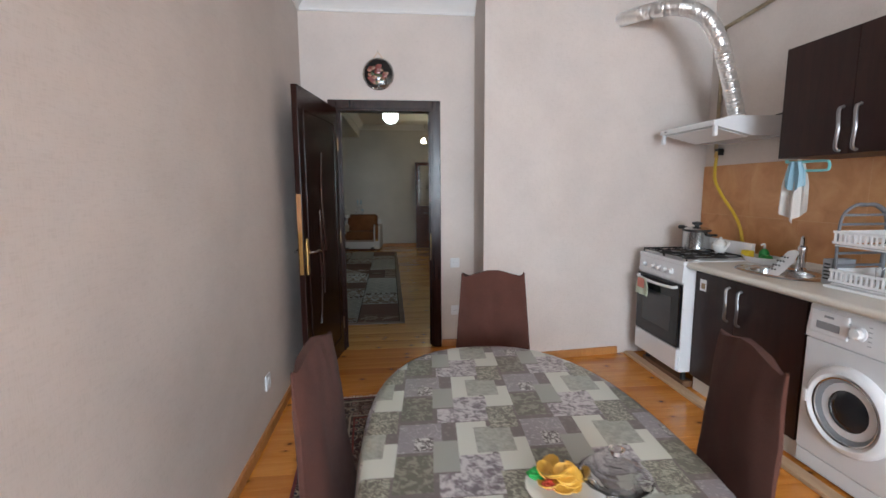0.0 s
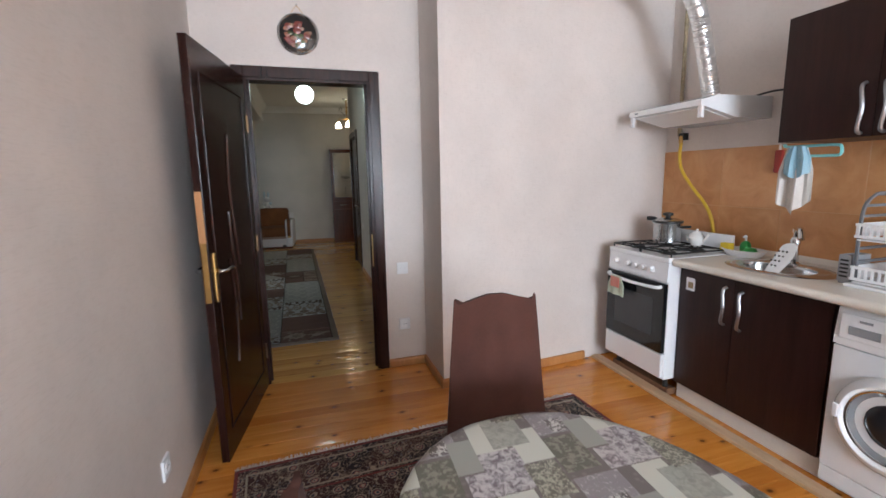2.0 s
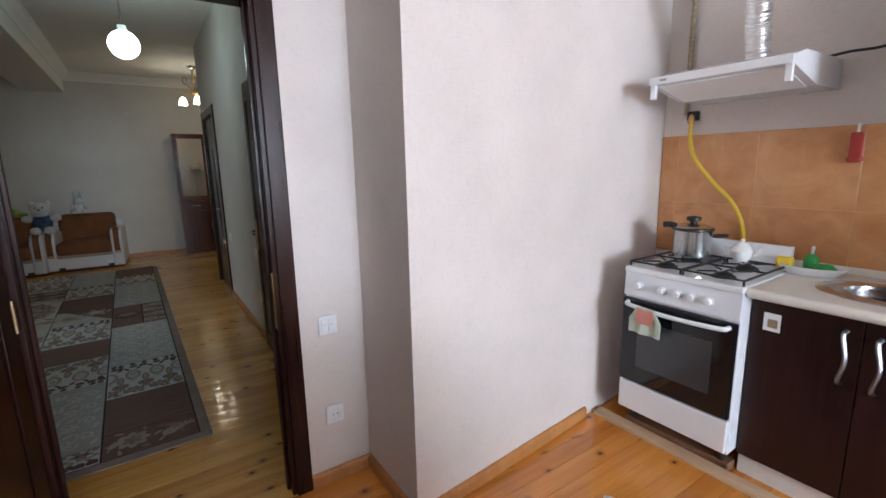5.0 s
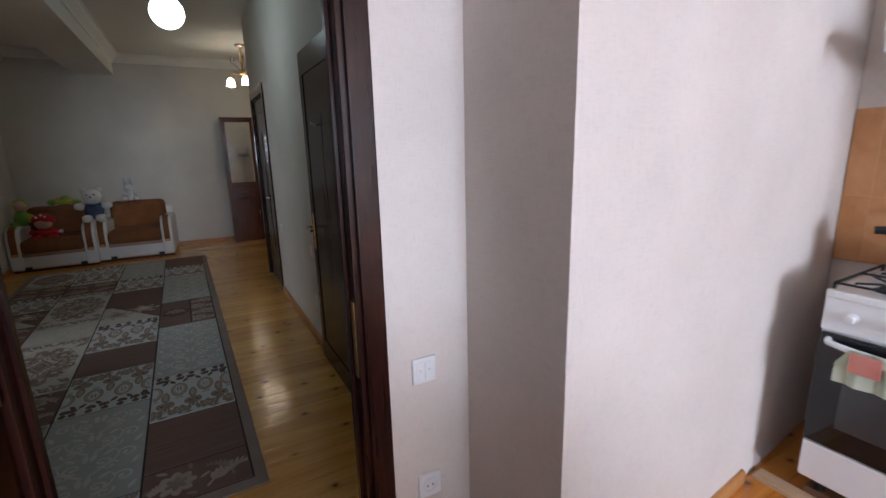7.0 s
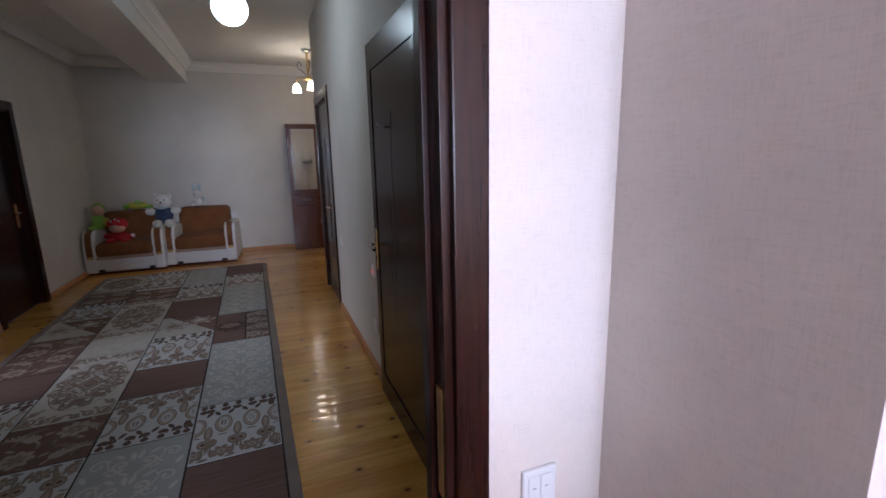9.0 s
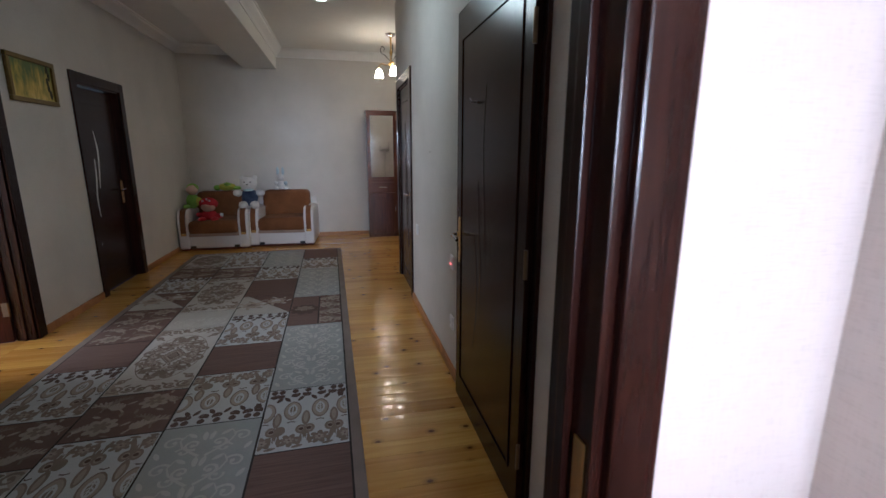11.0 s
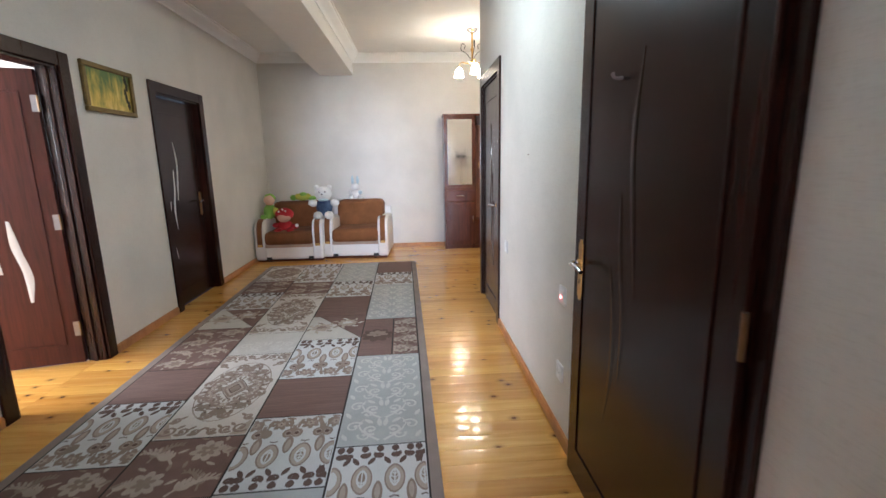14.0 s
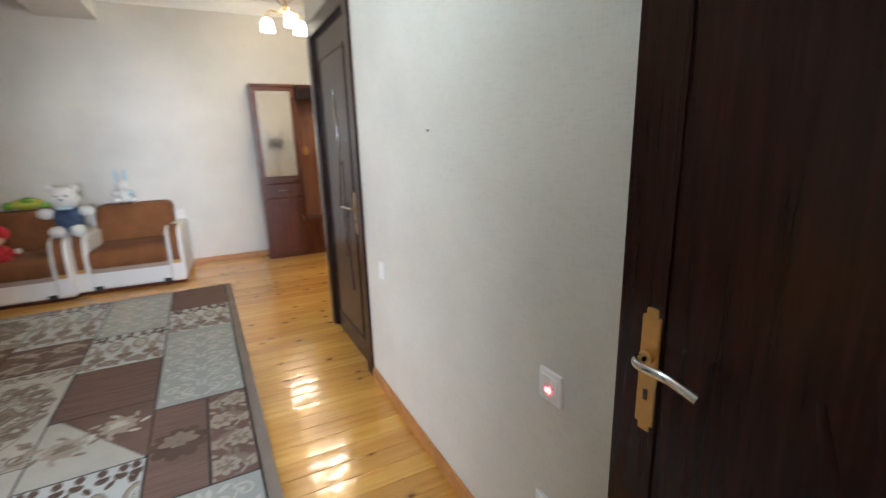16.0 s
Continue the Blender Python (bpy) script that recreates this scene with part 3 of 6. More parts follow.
BRONZE = plain("dark_bronze", (0.20, 0.13, 0.07), 0.4, 1.0, 0.12, 60)
door_frame("door_frame_1", "x", DOOR_A, KY1, T, WENGE, "dark wenge door frame of the kitchen doorway", -1, 0.058, 2.012)
door_frame("door_frame_2", "y", DOOR_B, HX0, T, WENGE, "dark red-brown frame of the open side-room door", 1, top=1.955)
door_frame("door_frame_3", "y", DOOR_C, HX0, T, WENGE, "dark wenge frame of the closed hall door", 1, top=1.955)
door_frame("door_frame_4", "y", DOOR_D, HX1, T, WENGE, "dark wenge frame of the flat hall door", -1, 0.03, bare=True)
door_frame("door_frame_5", "y", DOOR_E, HX1, T, WENGE, "dark wenge frame of the far hall door", -1)
INLAY_DARK = wood("dark_inlay", (0.028, 0.012, 0.009), (0.05, 0.022, 0.016), 0.25, (30, 30, 3), 1.0, 0.4)
GLASS_STRIP = plain("frosted_glass_strip", (0.62, 0.62, 0.62), 0.3, vary=0.03)
door_leaf("door_kitchen", "dark wenge panelled kitchen door standing open", 0.84, WENGE, INLAY_DARK, (1.022, 4.655, 0), 261.5, height=2.0, edge_z=(0.82, 1.10), strip=0.014, proud=0.007)
door_leaf("door_bedroom", "wenge door with glass strips standing open, coloured as daylit", 0.75, WENGE_DAYLIT, GLASS_STRIP, (-0.845, 7.88, 0), 194, height=1.925, wave_x=0.33, strip=0.024, proud=0.002, waves=((0.14, 0.66, 1.30), (0.0, 0.46, 1.00)), plates=True)
door_leaf("door_store", "dark closed door with wavy glass strips", 0.765, WENGE, GLASS_STRIP, (-0.80, 8.978, 0), 90, (-1,), height=1.925, wave_x=0.39, strip=0.013, proud=0.002, waves=((0.0, 1.0, 1.54), (-0.08, 0.73, 1.28), (-0.175, 0.46, 1.0)))
door_leaf("door_bath", "dark panelled door closed against its frame", 0.912, WENGE, WENGE, (2.1115, 5.602, 0), 90.0, (1,), height=2.0, lever_in=0.075, strip=0.016, proud=0.0012, lever_z=0.907)
door_leaf("door_far", "dark closed door at the end of the hall wall", 0.75, WENGE, INLAY_DARK, (2.158, 9.095, 0), 270, (-1,))
part("repair_patch", box(0.8395, 0.8412, -0.016, 0.013, 1.10, 1.335, 0.0004, 1), PINE_RAW_EDGE, bpy.data.objects["door_kitchen"], "bare orange wood where the edge is planed")
strike = thing("strike_plate", "brass strike plate in the kitchen door jamb", "strike plate")
part("plate", box(1.784, 1.7875, 4.692, 4.716, 0.76, 0.99, 0.0008, 1), BRASS, strike)


# ---- windows and lamps ----
def window(name, along, span, at, z0, z1, label):
    a, b = span
    root = thing(name, label, "window")
    root["kind"] = "structure"
    mid = (a + b) / 2

    def bar(nm, s0, s1, lo, hi, d0, d1, mat=PLASTIC):
        bm = box(s0, s1, at + d0, at + d1, lo, hi, 0.004) if along == "x" else box(at + d0, at + d1, s0, s1, lo, hi, 0.004)
        return part(nm, bm, mat, root)

    for s0, s1, lo, hi in ((a, a + 0.06, z0, z1), (b - 0.06, b, z0, z1), (mid - 0.05, mid + 0.05, z0 + 0.06, z1 - 0.06), (a + 0.06, b - 0.06, z0, z0 + 0.06), (a + 0.06, b - 0.06, z1 - 0.06, z1)):
        bar("window_frame", s0, s1, lo, hi, -0.03, 0.03)
    for s0, s1 in ((a + 0.06, mid - 0.05), (mid + 0.05, b - 0.06)):
        bar("pane", s0, s1, z0 + 0.06, z1 - 0.06, -0.004, 0.004, CLEAR).visible_shadow = False
    bar("window_sill", a - 0.04, b + 0.04, z0 - 0.03, z0 - 0.001, -0.06, 0.14)
    return root


window("window_1", "x", (0.87, 2.97), -3.29, 0.9, 2.4, "white plastic kitchen window with two panes")
window("window_2", "y", (6.25, 7.75), -4.09, 0.9, 2.3, "white plastic side-room window with two panes")
setting("ground", box(-60, 60, -60, 60, -0.5, -0.35), plain("pale_ground", (0.25, 0.25, 0.22), 0.95), "pale ground outside the house", "ground")

globe = thing("globe_lamp", "lit white opal globe lamp hanging from the hall ceiling", "lamp", (1.43, 7.32, H))
part("canopy", lathe([(0.0, 0.0), (0.055, 0.0), (0.05, -0.02), (0.015, -0.03), (0.0, -0.03)], 20), PLASTIC, globe, smooth=True)
part("rod", lathe([(0.008, -0.03), (0.008, -0.37)], 10), CHROME, globe, smooth=True)
part("holder", lathe([(0.0, -0.345), (0.03, -0.35), (0.035, -0.39), (0.0, -0.395)], 16), PLASTIC, globe, smooth=True)
part("globe", ball(0, 0, -0.49, 0.105, 0.105, 0.105, 24), GLOBE, globe, "glowing opal glass ball", True)

CH = (2.22, 10.5)
chandelier = thing("chandelier", "small chandelier with lit tulip shades and curled arms", "chandelier", (*CH, H))
part("canopy", lathe([(0.0, 0.0), (0.07, 0.0), (0.06, -0.02), (0.02, -0.045), (0.0, -0.045)], 20), CHROME, chandelier, smooth=True)
part("stem", lathe([(0.012, -0.045), (0.010, -0.2), (0.022, -0.23), (0.010, -0.26), (0.012, -0.34), (0.03, -0.37), (0.0, -0.40)], 14), BRASS, chandelier, smooth=True)
for k in range(3):
    a = 2 * math.pi * k / 3 + 2.7
    c, s = math.cos(a), math.sin(a)
    part("arm", tube([(0, 0, -0.34), (0.06 * c, 0.06 * s, -0.38), (0.13 * c, 0.13 * s, -0.36), (0.17 * c, 0.17 * s, -0.39), (0.17 * c, 0.17 * s, -0.42)], 0.006, 8, 5), BRASS, chandelier, smooth=True)
    part("curl", tube([(0.02 * c, 0.02 * s, -0.33), (0.08 * c, 0.08 * s, -0.26), (0.14 * c, 0.14 * s, -0.22), (0.13 * c, 0.13 * s, -0.15), (0.09 * c, 0.09 * s, -0.17), (0.10 * c, 0.10 * s, -0.21)], 0.004, 8, 5), BLACK_PLASTIC, chandelier, smooth=True)
    part("shade", lathe([(0.015, -0.42), (0.035, -0.44), (0.05, -0.48), (0.052, -0.51), (0.06, -0.53), (0.054, -0.53), (0.045, -0.49), (0.0, -0.45)], 18, (0.17 * c, 0.17 * s, 0), caps=False), BULB, chandelier, "glowing tulip glass shade", True)


# ---- hall rug ----
class Print:
    """Flat figures woven on one panel, sorted by yarn colour; each lies a hair above the one before."""

    def __init__(self, flips=((1, 1),), shift=(0, 0)):
        self.inks, self.k, self.flips, self.shift = {}, 0, flips, shift

    def face(self, ink, rows):
        """rows: two lines of points to be joined, or one outline."""
        for fx, fy in self.flips:
            bm = self.inks.setdefault(ink, bmesh.new())
            self.k += 1
            z = 0.00372 + 0.00003 * (self.k // len(self.flips) % 16)
            vs = [[bm.verts.new((fx * (x + self.shift[0]), fy * (y + self.shift[1]), z)) for x, y in r] for r in rows]
            if len(vs) == 1:
                bm.faces.new(vs[0])
            else:
                for a, b, c_, d in zip(vs[0], vs[0][1:], vs[1][1:], vs[1]):
                    bm.faces.new((a, b, c_, d))

    def stroke(self, ink, pts, w0, w1=None):
        w1 = w0 if w1 is None else w1
        path = [Vector(p) for p in pts]
        left, right = [], []
        for i, p in enumerate(path):
            d = (path[min(i + 1, len(path) - 1)] - path[max(i - 1, 0)]).normalized()
            w = (w0 + (w1 - w0) * i / (len(path) - 1)) / 2
            left.append((p.x - d.y * w, p.y + d.x * w))
            right.append((p.x + d.y * w, p.y - d.x * w))
        self.face(ink, [left, right])

    def oval(self, ink, x, y, rx, ry, turn=0.0, n=12, point=0.0):
        """An oval, or a leaf where point is above 0."""
        pts = []
        for i in range(n):
            a = 2 * math.pi * i / n
            u, v = rx * math.cos(a), ry * math.sin(a) * (1 - point * abs(math.cos(a)) ** 3 * 0.9)
            pts.append((x + u * math.cos(turn) - v * math.sin(turn), y + u * math.sin(turn) + v * math.cos(turn)))
        self.face(ink, [pts])

    def curl(self, ink, x, y, r, a0, turns, w, hand=1):
        """A scroll that winds in to a ball."""
        n = int(14 * abs(turns)) + 6
        pts = []
        for i in range(n):
            f = i / (n - 1)
            a, q = a0 + hand * turns * 2 * math.pi * f, r * (1 - 0.78 * f)
            pts.append((x + q * math.cos(a), y + q * math.sin(a)))
        self.stroke(ink, pts, w, w * 0.55)
        self.oval(ink, *pts[-1], w * 0.8, w * 0.8)

    def flower(self, ink, heart, x, y, r, petals=7, a0=0.0):
        for i in range(petals):
            a = a0 + 2 * math.pi * i / petals
            self.oval(ink, x + 0.58 * r * math.cos(a), y + 0.58 * r * math.sin(a), r * 0.42, r * 0.27, a, 10)
        self.oval(heart, x, y, r * 0.22, r * 0.22)

    def plume(self, ink, x, y, size, turn, bend=0.8):
        """A feathered leaf that bends over."""
        pts = []
        for i in range(11):
            f = i / 10
            a = turn + bend * f * f * 1.6
            x, y = x + size * 0.1 * math.cos(a), y + size * 0.1 * math.sin(a)
            pts.append((x, y))
            if 1 < i < 11:
                for s in (1, -1):
                    g = size * (0.24 - 0.014 * i)
                    b = a + s * 0.75
                    self.oval(ink, x + g * 0.55 * math.cos(b), y + g * 0.55 * math.sin(b), g * 0.6, g * 0.25, b, 8, 0.6)
        self.stroke(ink, pts, size * 0.06, size * 0.02)

    def finish(self, parent):
        for ink, bm in self.inks.items():
            bmesh.ops.recalc_face_normals(bm, faces=bm.faces)
            for f in bm.faces:
                if f.normal.z < 0:
                    f.normal_flip()
            tagged(part("pattern", bm, INK[ink], parent), kind="stuff")


def weave(kind, w, h, parent, seed):
    """The figures of one panel, about its own middle."""
    rnd = random.Random(seed)
    if kind in ("owl", "owl_down"):
        p = Print(((1, -1 if kind == "owl_down" else 1),))
        n = 3
        step = w / n
        top, base = h / 2, -h / 2
        inside = lambda x, m: min(max(x, -w / 2 + m), w / 2 - m)
        for i in range(2 * n + 1):
            # pale scrolls between dark drops along the far end
            x, q = inside(-w / 2 + i * step / 2, 0.03), 1 if i % 2 else -1
            p.oval("cocoa", x, top - h * 0.045, h * 0.05, step * 0.13, math.pi / 2, 10, 0.7)
            p.curl("cocoa", x, top - h * 0.125, step * 0.17, math.pi / 2 + q * 0.8, 1.05, 0.017, q)
            p.oval("cocoa", inside(x + step * 0.25, 0.03), top - h * 0.20, 0.030, 0.013, math.pi / 2 + q * 0.5, 9, 0.6)
        for i in range(n + 1):
            # round leaf medallions
            x = inside(-w / 2 + i * step, 0.012)
            cy, rx, ry = top - h * 0.41, step * 0.30, h * 0.155
            p.oval("taupe", x, cy, ry * 1.05, rx * 1.08, math.pi / 2, 16, 0.2)
            p.oval("sand", x, cy, ry * 0.92, rx * 0.92, math.pi / 2, 16, 0.2)
            p.oval("owl", x, cy + ry * 0.05, ry * 0.66, rx * 0.58, math.pi / 2, 12, 0.5)
            p.oval("taupe", x, cy + ry * 0.05, ry * 0.50, rx * 0.36, math.pi / 2, 12, 0.6)
            p.stroke("owl", [(x, cy - ry * 0.5), (x, cy + ry * 0.55)], 0.006)
            for k in (-0.25, 0.05, 0.3):
                for q in (1, -1):
                    p.stroke("owl", [(x, cy + ry * (k - 0.08)), (x + q * rx * 0.40, cy + ry * (k + 0.14))], 0.006)
            p.stroke("cocoa", [(x - 0.02, cy - ry * 1.28), (x, cy - ry * 1.20), (x + 0.02, cy - ry * 1.28)], 0.008)
        for i in range(n):
            # the owl-like flowers: a tail, a face with two eyes, forked feet
            x = -w / 2 + (i + 0.5) * step
            ey = base + h * 0.275
            p.oval("taupe", x, ey + h * 0.17, h * 0.125, step * 0.155, math.pi / 2, 14, 0.3)
            p.oval("sand", x, ey + h * 0.18, h * 0.085, step * 0.085, math.pi / 2, 10, 0.35)
            for q in (1, -1):
                p.oval("taupe", x + q * step * 0.15, ey, step * 0.185, h * 0.068, 0, 14)
                p.stroke("taupe", [(x, ey - h * 0.02), (x + q * step * 0.07, ey - h * 0.10), (x + q * step * 0.22, ey - h * 0.22)], 0.034, 0.018)
                p.oval("sand", x + q * step * 0.14, ey, step * 0.105, h * 0.042, 0, 12)
                p.oval("cocoa", x + q * step * 0.135, ey, 0.0125, 0.0135, 0, 10)
                p.stroke("owl", [(x + q * 0.006, ey - h * 0.21), (x + q * 0.012, ey - h * 0.08)], 0.004)
        for i in range(n + 1):
            x = inside(-w / 2 + i * step, 0.02)
            p.flower("taupe", "sand", x, base + h * 0.125, min(0.052, h * 0.105), 7, 0.3 * i)
            p.flower("sand", "cocoa", x, base + h * 0.125, min(0.024, h * 0.05), 6, 0.3 * i)
            p.oval("taupe", inside(x + step * 0.28, 0.02), base + h * 0.035, 0.028, 0.011, 0.2, 8, 0.5)
    elif kind == "medal":
        p = Print(((1, 1), (-1, 1), (1, -1), (-1, -1)))
        p.face("sand", [[(w / 2, h / 2), (w / 2 - w * 0.20, h / 2), (w / 2, h / 2 - h * 0.16)]])
        p.face("sand", [[(0, 0), (0.075, 0), (0, 0.115)]])
        p.face("taupe", [[(0, 0), (0.03, 0), (0, 0.048)]])
        for a, b, wd, ink in ((0.035, 0.055, 0.007, "cocoa"), (0.060, 0.095, 0.013, "taupe"), (0.076, 0.118, 0.005, "cocoa")):
            p.stroke(ink, [(a, 0), (a * 0.55, b * 0.5), (0, b)], wd)
        ex, ey = w * 0.40, h * 0.33
        for i in range(9):
            a = (i + 0.5) / 9 * math.pi / 2
            x, y = ex * math.cos(a), ey * math.sin(a)
            k, r = ((0.62, 0.048), (0.93, 0.036), (0.80, 0.042))[i % 3]
            p.curl("taupe", x * k, y * k, r, a + (1.2, -1.0, 2.6)[i % 3], 1.2, 0.019, 1 if i % 2 else -1)
            p.oval("taupe", x * (1.55 - k), y * (1.55 - k), 0.034, 0.014, a + (0.5, 1.4, -0.4)[i % 3], 9, 0.5)
            p.oval("cocoa", x * (1.5 - k), y * (1.5 - k), 0.012, 0.005, a + 0.5, 8, 0.4)
        for i in range(5):
            a = (i + 0.5) / 5 * math.pi / 2
            p.curl("sand", 0.115 * math.cos(a), 0.175 * math.sin(a), 0.028, a - 1.2, 0.9, 0.015, -1 if i % 2 else 1)
            p.oval("taupe", 0.085 * math.cos(a), 0.135 * math.sin(a), 0.020, 0.009, a, 8, 0.5)
        for x, y, r in ((w * 0.40, h * 0.43, 0.045), (w * 0.24, h * 0.44, 0.036), (w * 0.42, h * 0.33, 0.03), (w * 0.10, h * 0.45, 0.03)):
            p.curl("taupe", x, y, r, 0.6, 1.1, 0.018)
            p.oval("taupe", x - r * 1.1, y - r * 0.7, 0.022, 0.010, 0.8, 8, 0.5)
        line = [(ex * 1.06 * math.cos(i / 24 * math.pi / 2), ey * 1.08 * math.sin(i / 24 * math.pi / 2)) for i in range(25)]
        p.stroke("taupe", line[::2], 0.006)
    elif kind in ("grey", "white"):
        ink = "silver" if kind == "grey" else "cream"
        p = Print(((1, 1), (-1, 1)))
        y = -h / 2 + 0.12
        k = 0
        while y < h / 2 - 0.09:
            p.curl(ink, 0.055, y, 0.042, -2.0, 1.1, 0.015, 1)
            p.curl(ink, w * 0.34, y + 0.03, 0.045, 2.6, 1.0, 0.014, -1)
            p.curl(ink, w * 0.20, y - 0.05, 0.035, 0.4, 0.9, 0.012, 1 if k % 2 else -1)
            p.stroke(ink, [(0.012, y - 0.09), (0.05, y - 0.06), (0.10, y - 0.01), (0.12, y + 0.04), (0.10, y + 0.09)], 0.015, 0.005)
            p.oval(ink, w * 0.43, y - 0.055, 0.030, 0.012, 1.1, 9, 0.5)
            p.oval(ink, 0.016, y + 0.06, 0.036, 0.013, 1.45, 9, 0.5)
            p.oval(ink, w * 0.17, y + 0.075, 0.03, 0.012, 0.7, 9, 0.5)
            y += 0.19
            k += 1
    elif kind == "floral":
        p = Print()
        n = max(1, round(h / 0.2))
        for i in range(n):
            y = -h / 2 + (i + 0.5) * h / n
            side = 1 if i % 2 else -1
            s = min(0.24, h / n * 1.15)
            p.flower("sand", "taupe", side * w * 0.20, y, s * 0.34, 8, i)
            p.flower("taupe", "sand", side * w * 0.20, y, s * 0.20, 6, i + 0.4)
            p.plume("sand", -side * w * 0.05, y - s * 0.45, s * 0.95, 1.57 + side * 0.6, side * 0.8)
            p.plume("taupe", -side * w * 0.34, y - s * 0.35, s * 0.75, 1.57 - side * 0.1, -side * 0.9)
            p.plume("sand", side * w * 0.46, y - s * 0.30, s * 0.6, 1.57 + side * 0.3, side * 0.9)
            for q in range(6):
                a = i + q * 1.05
                p.oval("taupe" if q % 2 else "sand", side * w * 0.20 + s * 0.47 * math.cos(a), y + s * 0.47 * math.sin(a), 0.026, 0.010, a + 0.6, 8, 0.5)
    else:
        return
    for bm in p.inks.values():
        for v in bm.verts:
            v.co.x = min(max(v.co.x, -w / 2 + 0.004), w / 2 - 0.004)
            v.co.y = min(max(v.co.y, -h / 2 + 0.004), h / 2 - 0.004)
    p.finish(parent)


INK["owl"] = RUG["owl"]


def hall_rug():
    root = thing("hall_rug", "grey-brown patchwork carpet with ornament panels on the hall floor", "rug", (1.497, 5.966, 0.001), 1.1)
    y0, y1 = -0.52, 4.67
    w = 1.78
    part("binding", box(-w - 0.055, 0.055, y0 - 0.06, y1 + 0.03, 0.0, 0.009, 0.003), RUG_EDGE, root, "taupe woven binding")
    part("backing", box(-w - 0.004, 0.004, y0, y1, 0.009, 0.0105), RUG_LINE, root, "thin dark lines between the panels")
    cols = [
        (-0.43, 0.0, [(y0, -0.26, "floral"), (-0.26, 0.2, "wood"), (0.2, 0.765, "owl"), (0.765, 1.77, "grey"), (1.77, 2.5, "half"), (2.5, 3.57, "grey"), (3.57, 4.1, "owl"), (4.1, y1, "wood")]),
        (-0.885, -0.43, [(y0, -0.35, "owl_down"), (-0.35, 0.51, "grey"), (0.51, 1.06, "owl_down"), (1.06, 1.49, "wood"), (1.49, 2.1, "owl"), (2.1, 2.62, "tri"), (2.62, 3.19, "wood"), (3.19, 3.76, "owl"), (3.76, y1, "grey")]),
        (-1.34, -0.885, [(y0, -0.1, "wood"), (-0.1, 0.50, "owl_down"), (0.50, 0.92, "floral"), (0.92, 1.89, "medal"), (1.89, 2.29, "white"), (2.29, 3.35, "medal"), (3.35, 3.8, "floral"), (3.8, y1, "owl")]),
        (-w, -1.34, [(y0, 0.34, "medal"), (0.34, 0.74, "floral"), (0.74, 1.3, "owl"), (1.3, 1.71, "wood"), (1.71, 2.44, "floral"), (2.44, 2.92, "tri"), (2.92, 3.44, "owl"), (3.44, 3.9, "floral"), (3.9, y1, "medal")]),
    ]
    g = 0.005

    def panel(x0, x1, a, b, kind):
        cx, cy = (x0 + x1) / 2, (a + b) / 2
        p = part("panel", box(x0 - cx + g, x1 - cx - g, a - cy + g, b - cy - g, 0, 0.0035, 0.001, 1), RUG[kind], root)
        p.location = (cx, cy, 0.0095)
        weave(kind, x1 - x0 - 2 * g, b - a - 2 * g, p, int(abs(cx * 100) + abs(cy * 1000)))

    def rose(x0, x1, a, b):
        p = Print()
        p.flower("cocoa", "taupe", 0.0, 0.0, 0.13, 9, 0.3)
        p.flower("taupe", "cocoa", 0.0, 0.01, 0.085, 8)
        p.flower("sand", "cocoa", 0.0, 0.015, 0.05, 6)
        home = part("rose_panel", box(-0.01, 0.01, -0.01, 0.01, 0, 0.003), RUG["wood"], root)
        home.location = ((x0 + x1) / 2, (a + b) / 2, 0.0096)
        p.finish(home)

    def wedge(pts, kind):
        cx, cy = sum(p[0] for p in pts) / len(pts), sum(p[1] for p in pts) / len(pts)
        p = part("panel", prism([((x - cx) * 0.975, (y - cy) * 0.975) for x, y in pts], 0, 0.0035), RUG[kind], root)
        p.location = (cx, cy, 0.0095)
        fig = Print()
        pale, deep = ("sand", "taupe") if kind == "white" else ("sand", "cream")
        fig.flower(pale, deep, -0.01, -0.01, 0.085, 9, 0.2)
        fig.flower(deep, pale, -0.01, -0.01, 0.045, 7)
        for q in range(7):
            fig.oval(pale if q % 2 else deep, 0.11 * math.cos(q * 0.9) - 0.01, 0.10 * math.sin(q * 0.9) - 0.01, 0.03, 0.012, q * 0.9 + 0.7, 9, 0.5)
        fig.finish(p)

    for x0, x1, rows in cols:
        for a, b, kind in rows:
            if kind == "half":
                panel(x0, x0 + (x1 - x0) * 0.56, a, b, "wood")
                panel(x0 + (x1 - x0) * 0.56, x1, a, b, "floral")
                rose(x0, x0 + (x1 - x0) * 0.56, a, b)
            elif kind == "tri":
                m = x0 + (x1 - x0) * 0.12
                wedge([(x0, a), (x1, a), (m, b), (x0, b)], "white")
                wedge([(x1, a), (x1, b), (m, b)], "floral")
            else:
                panel(x0, x1, a, b, kind)


hall_rug()


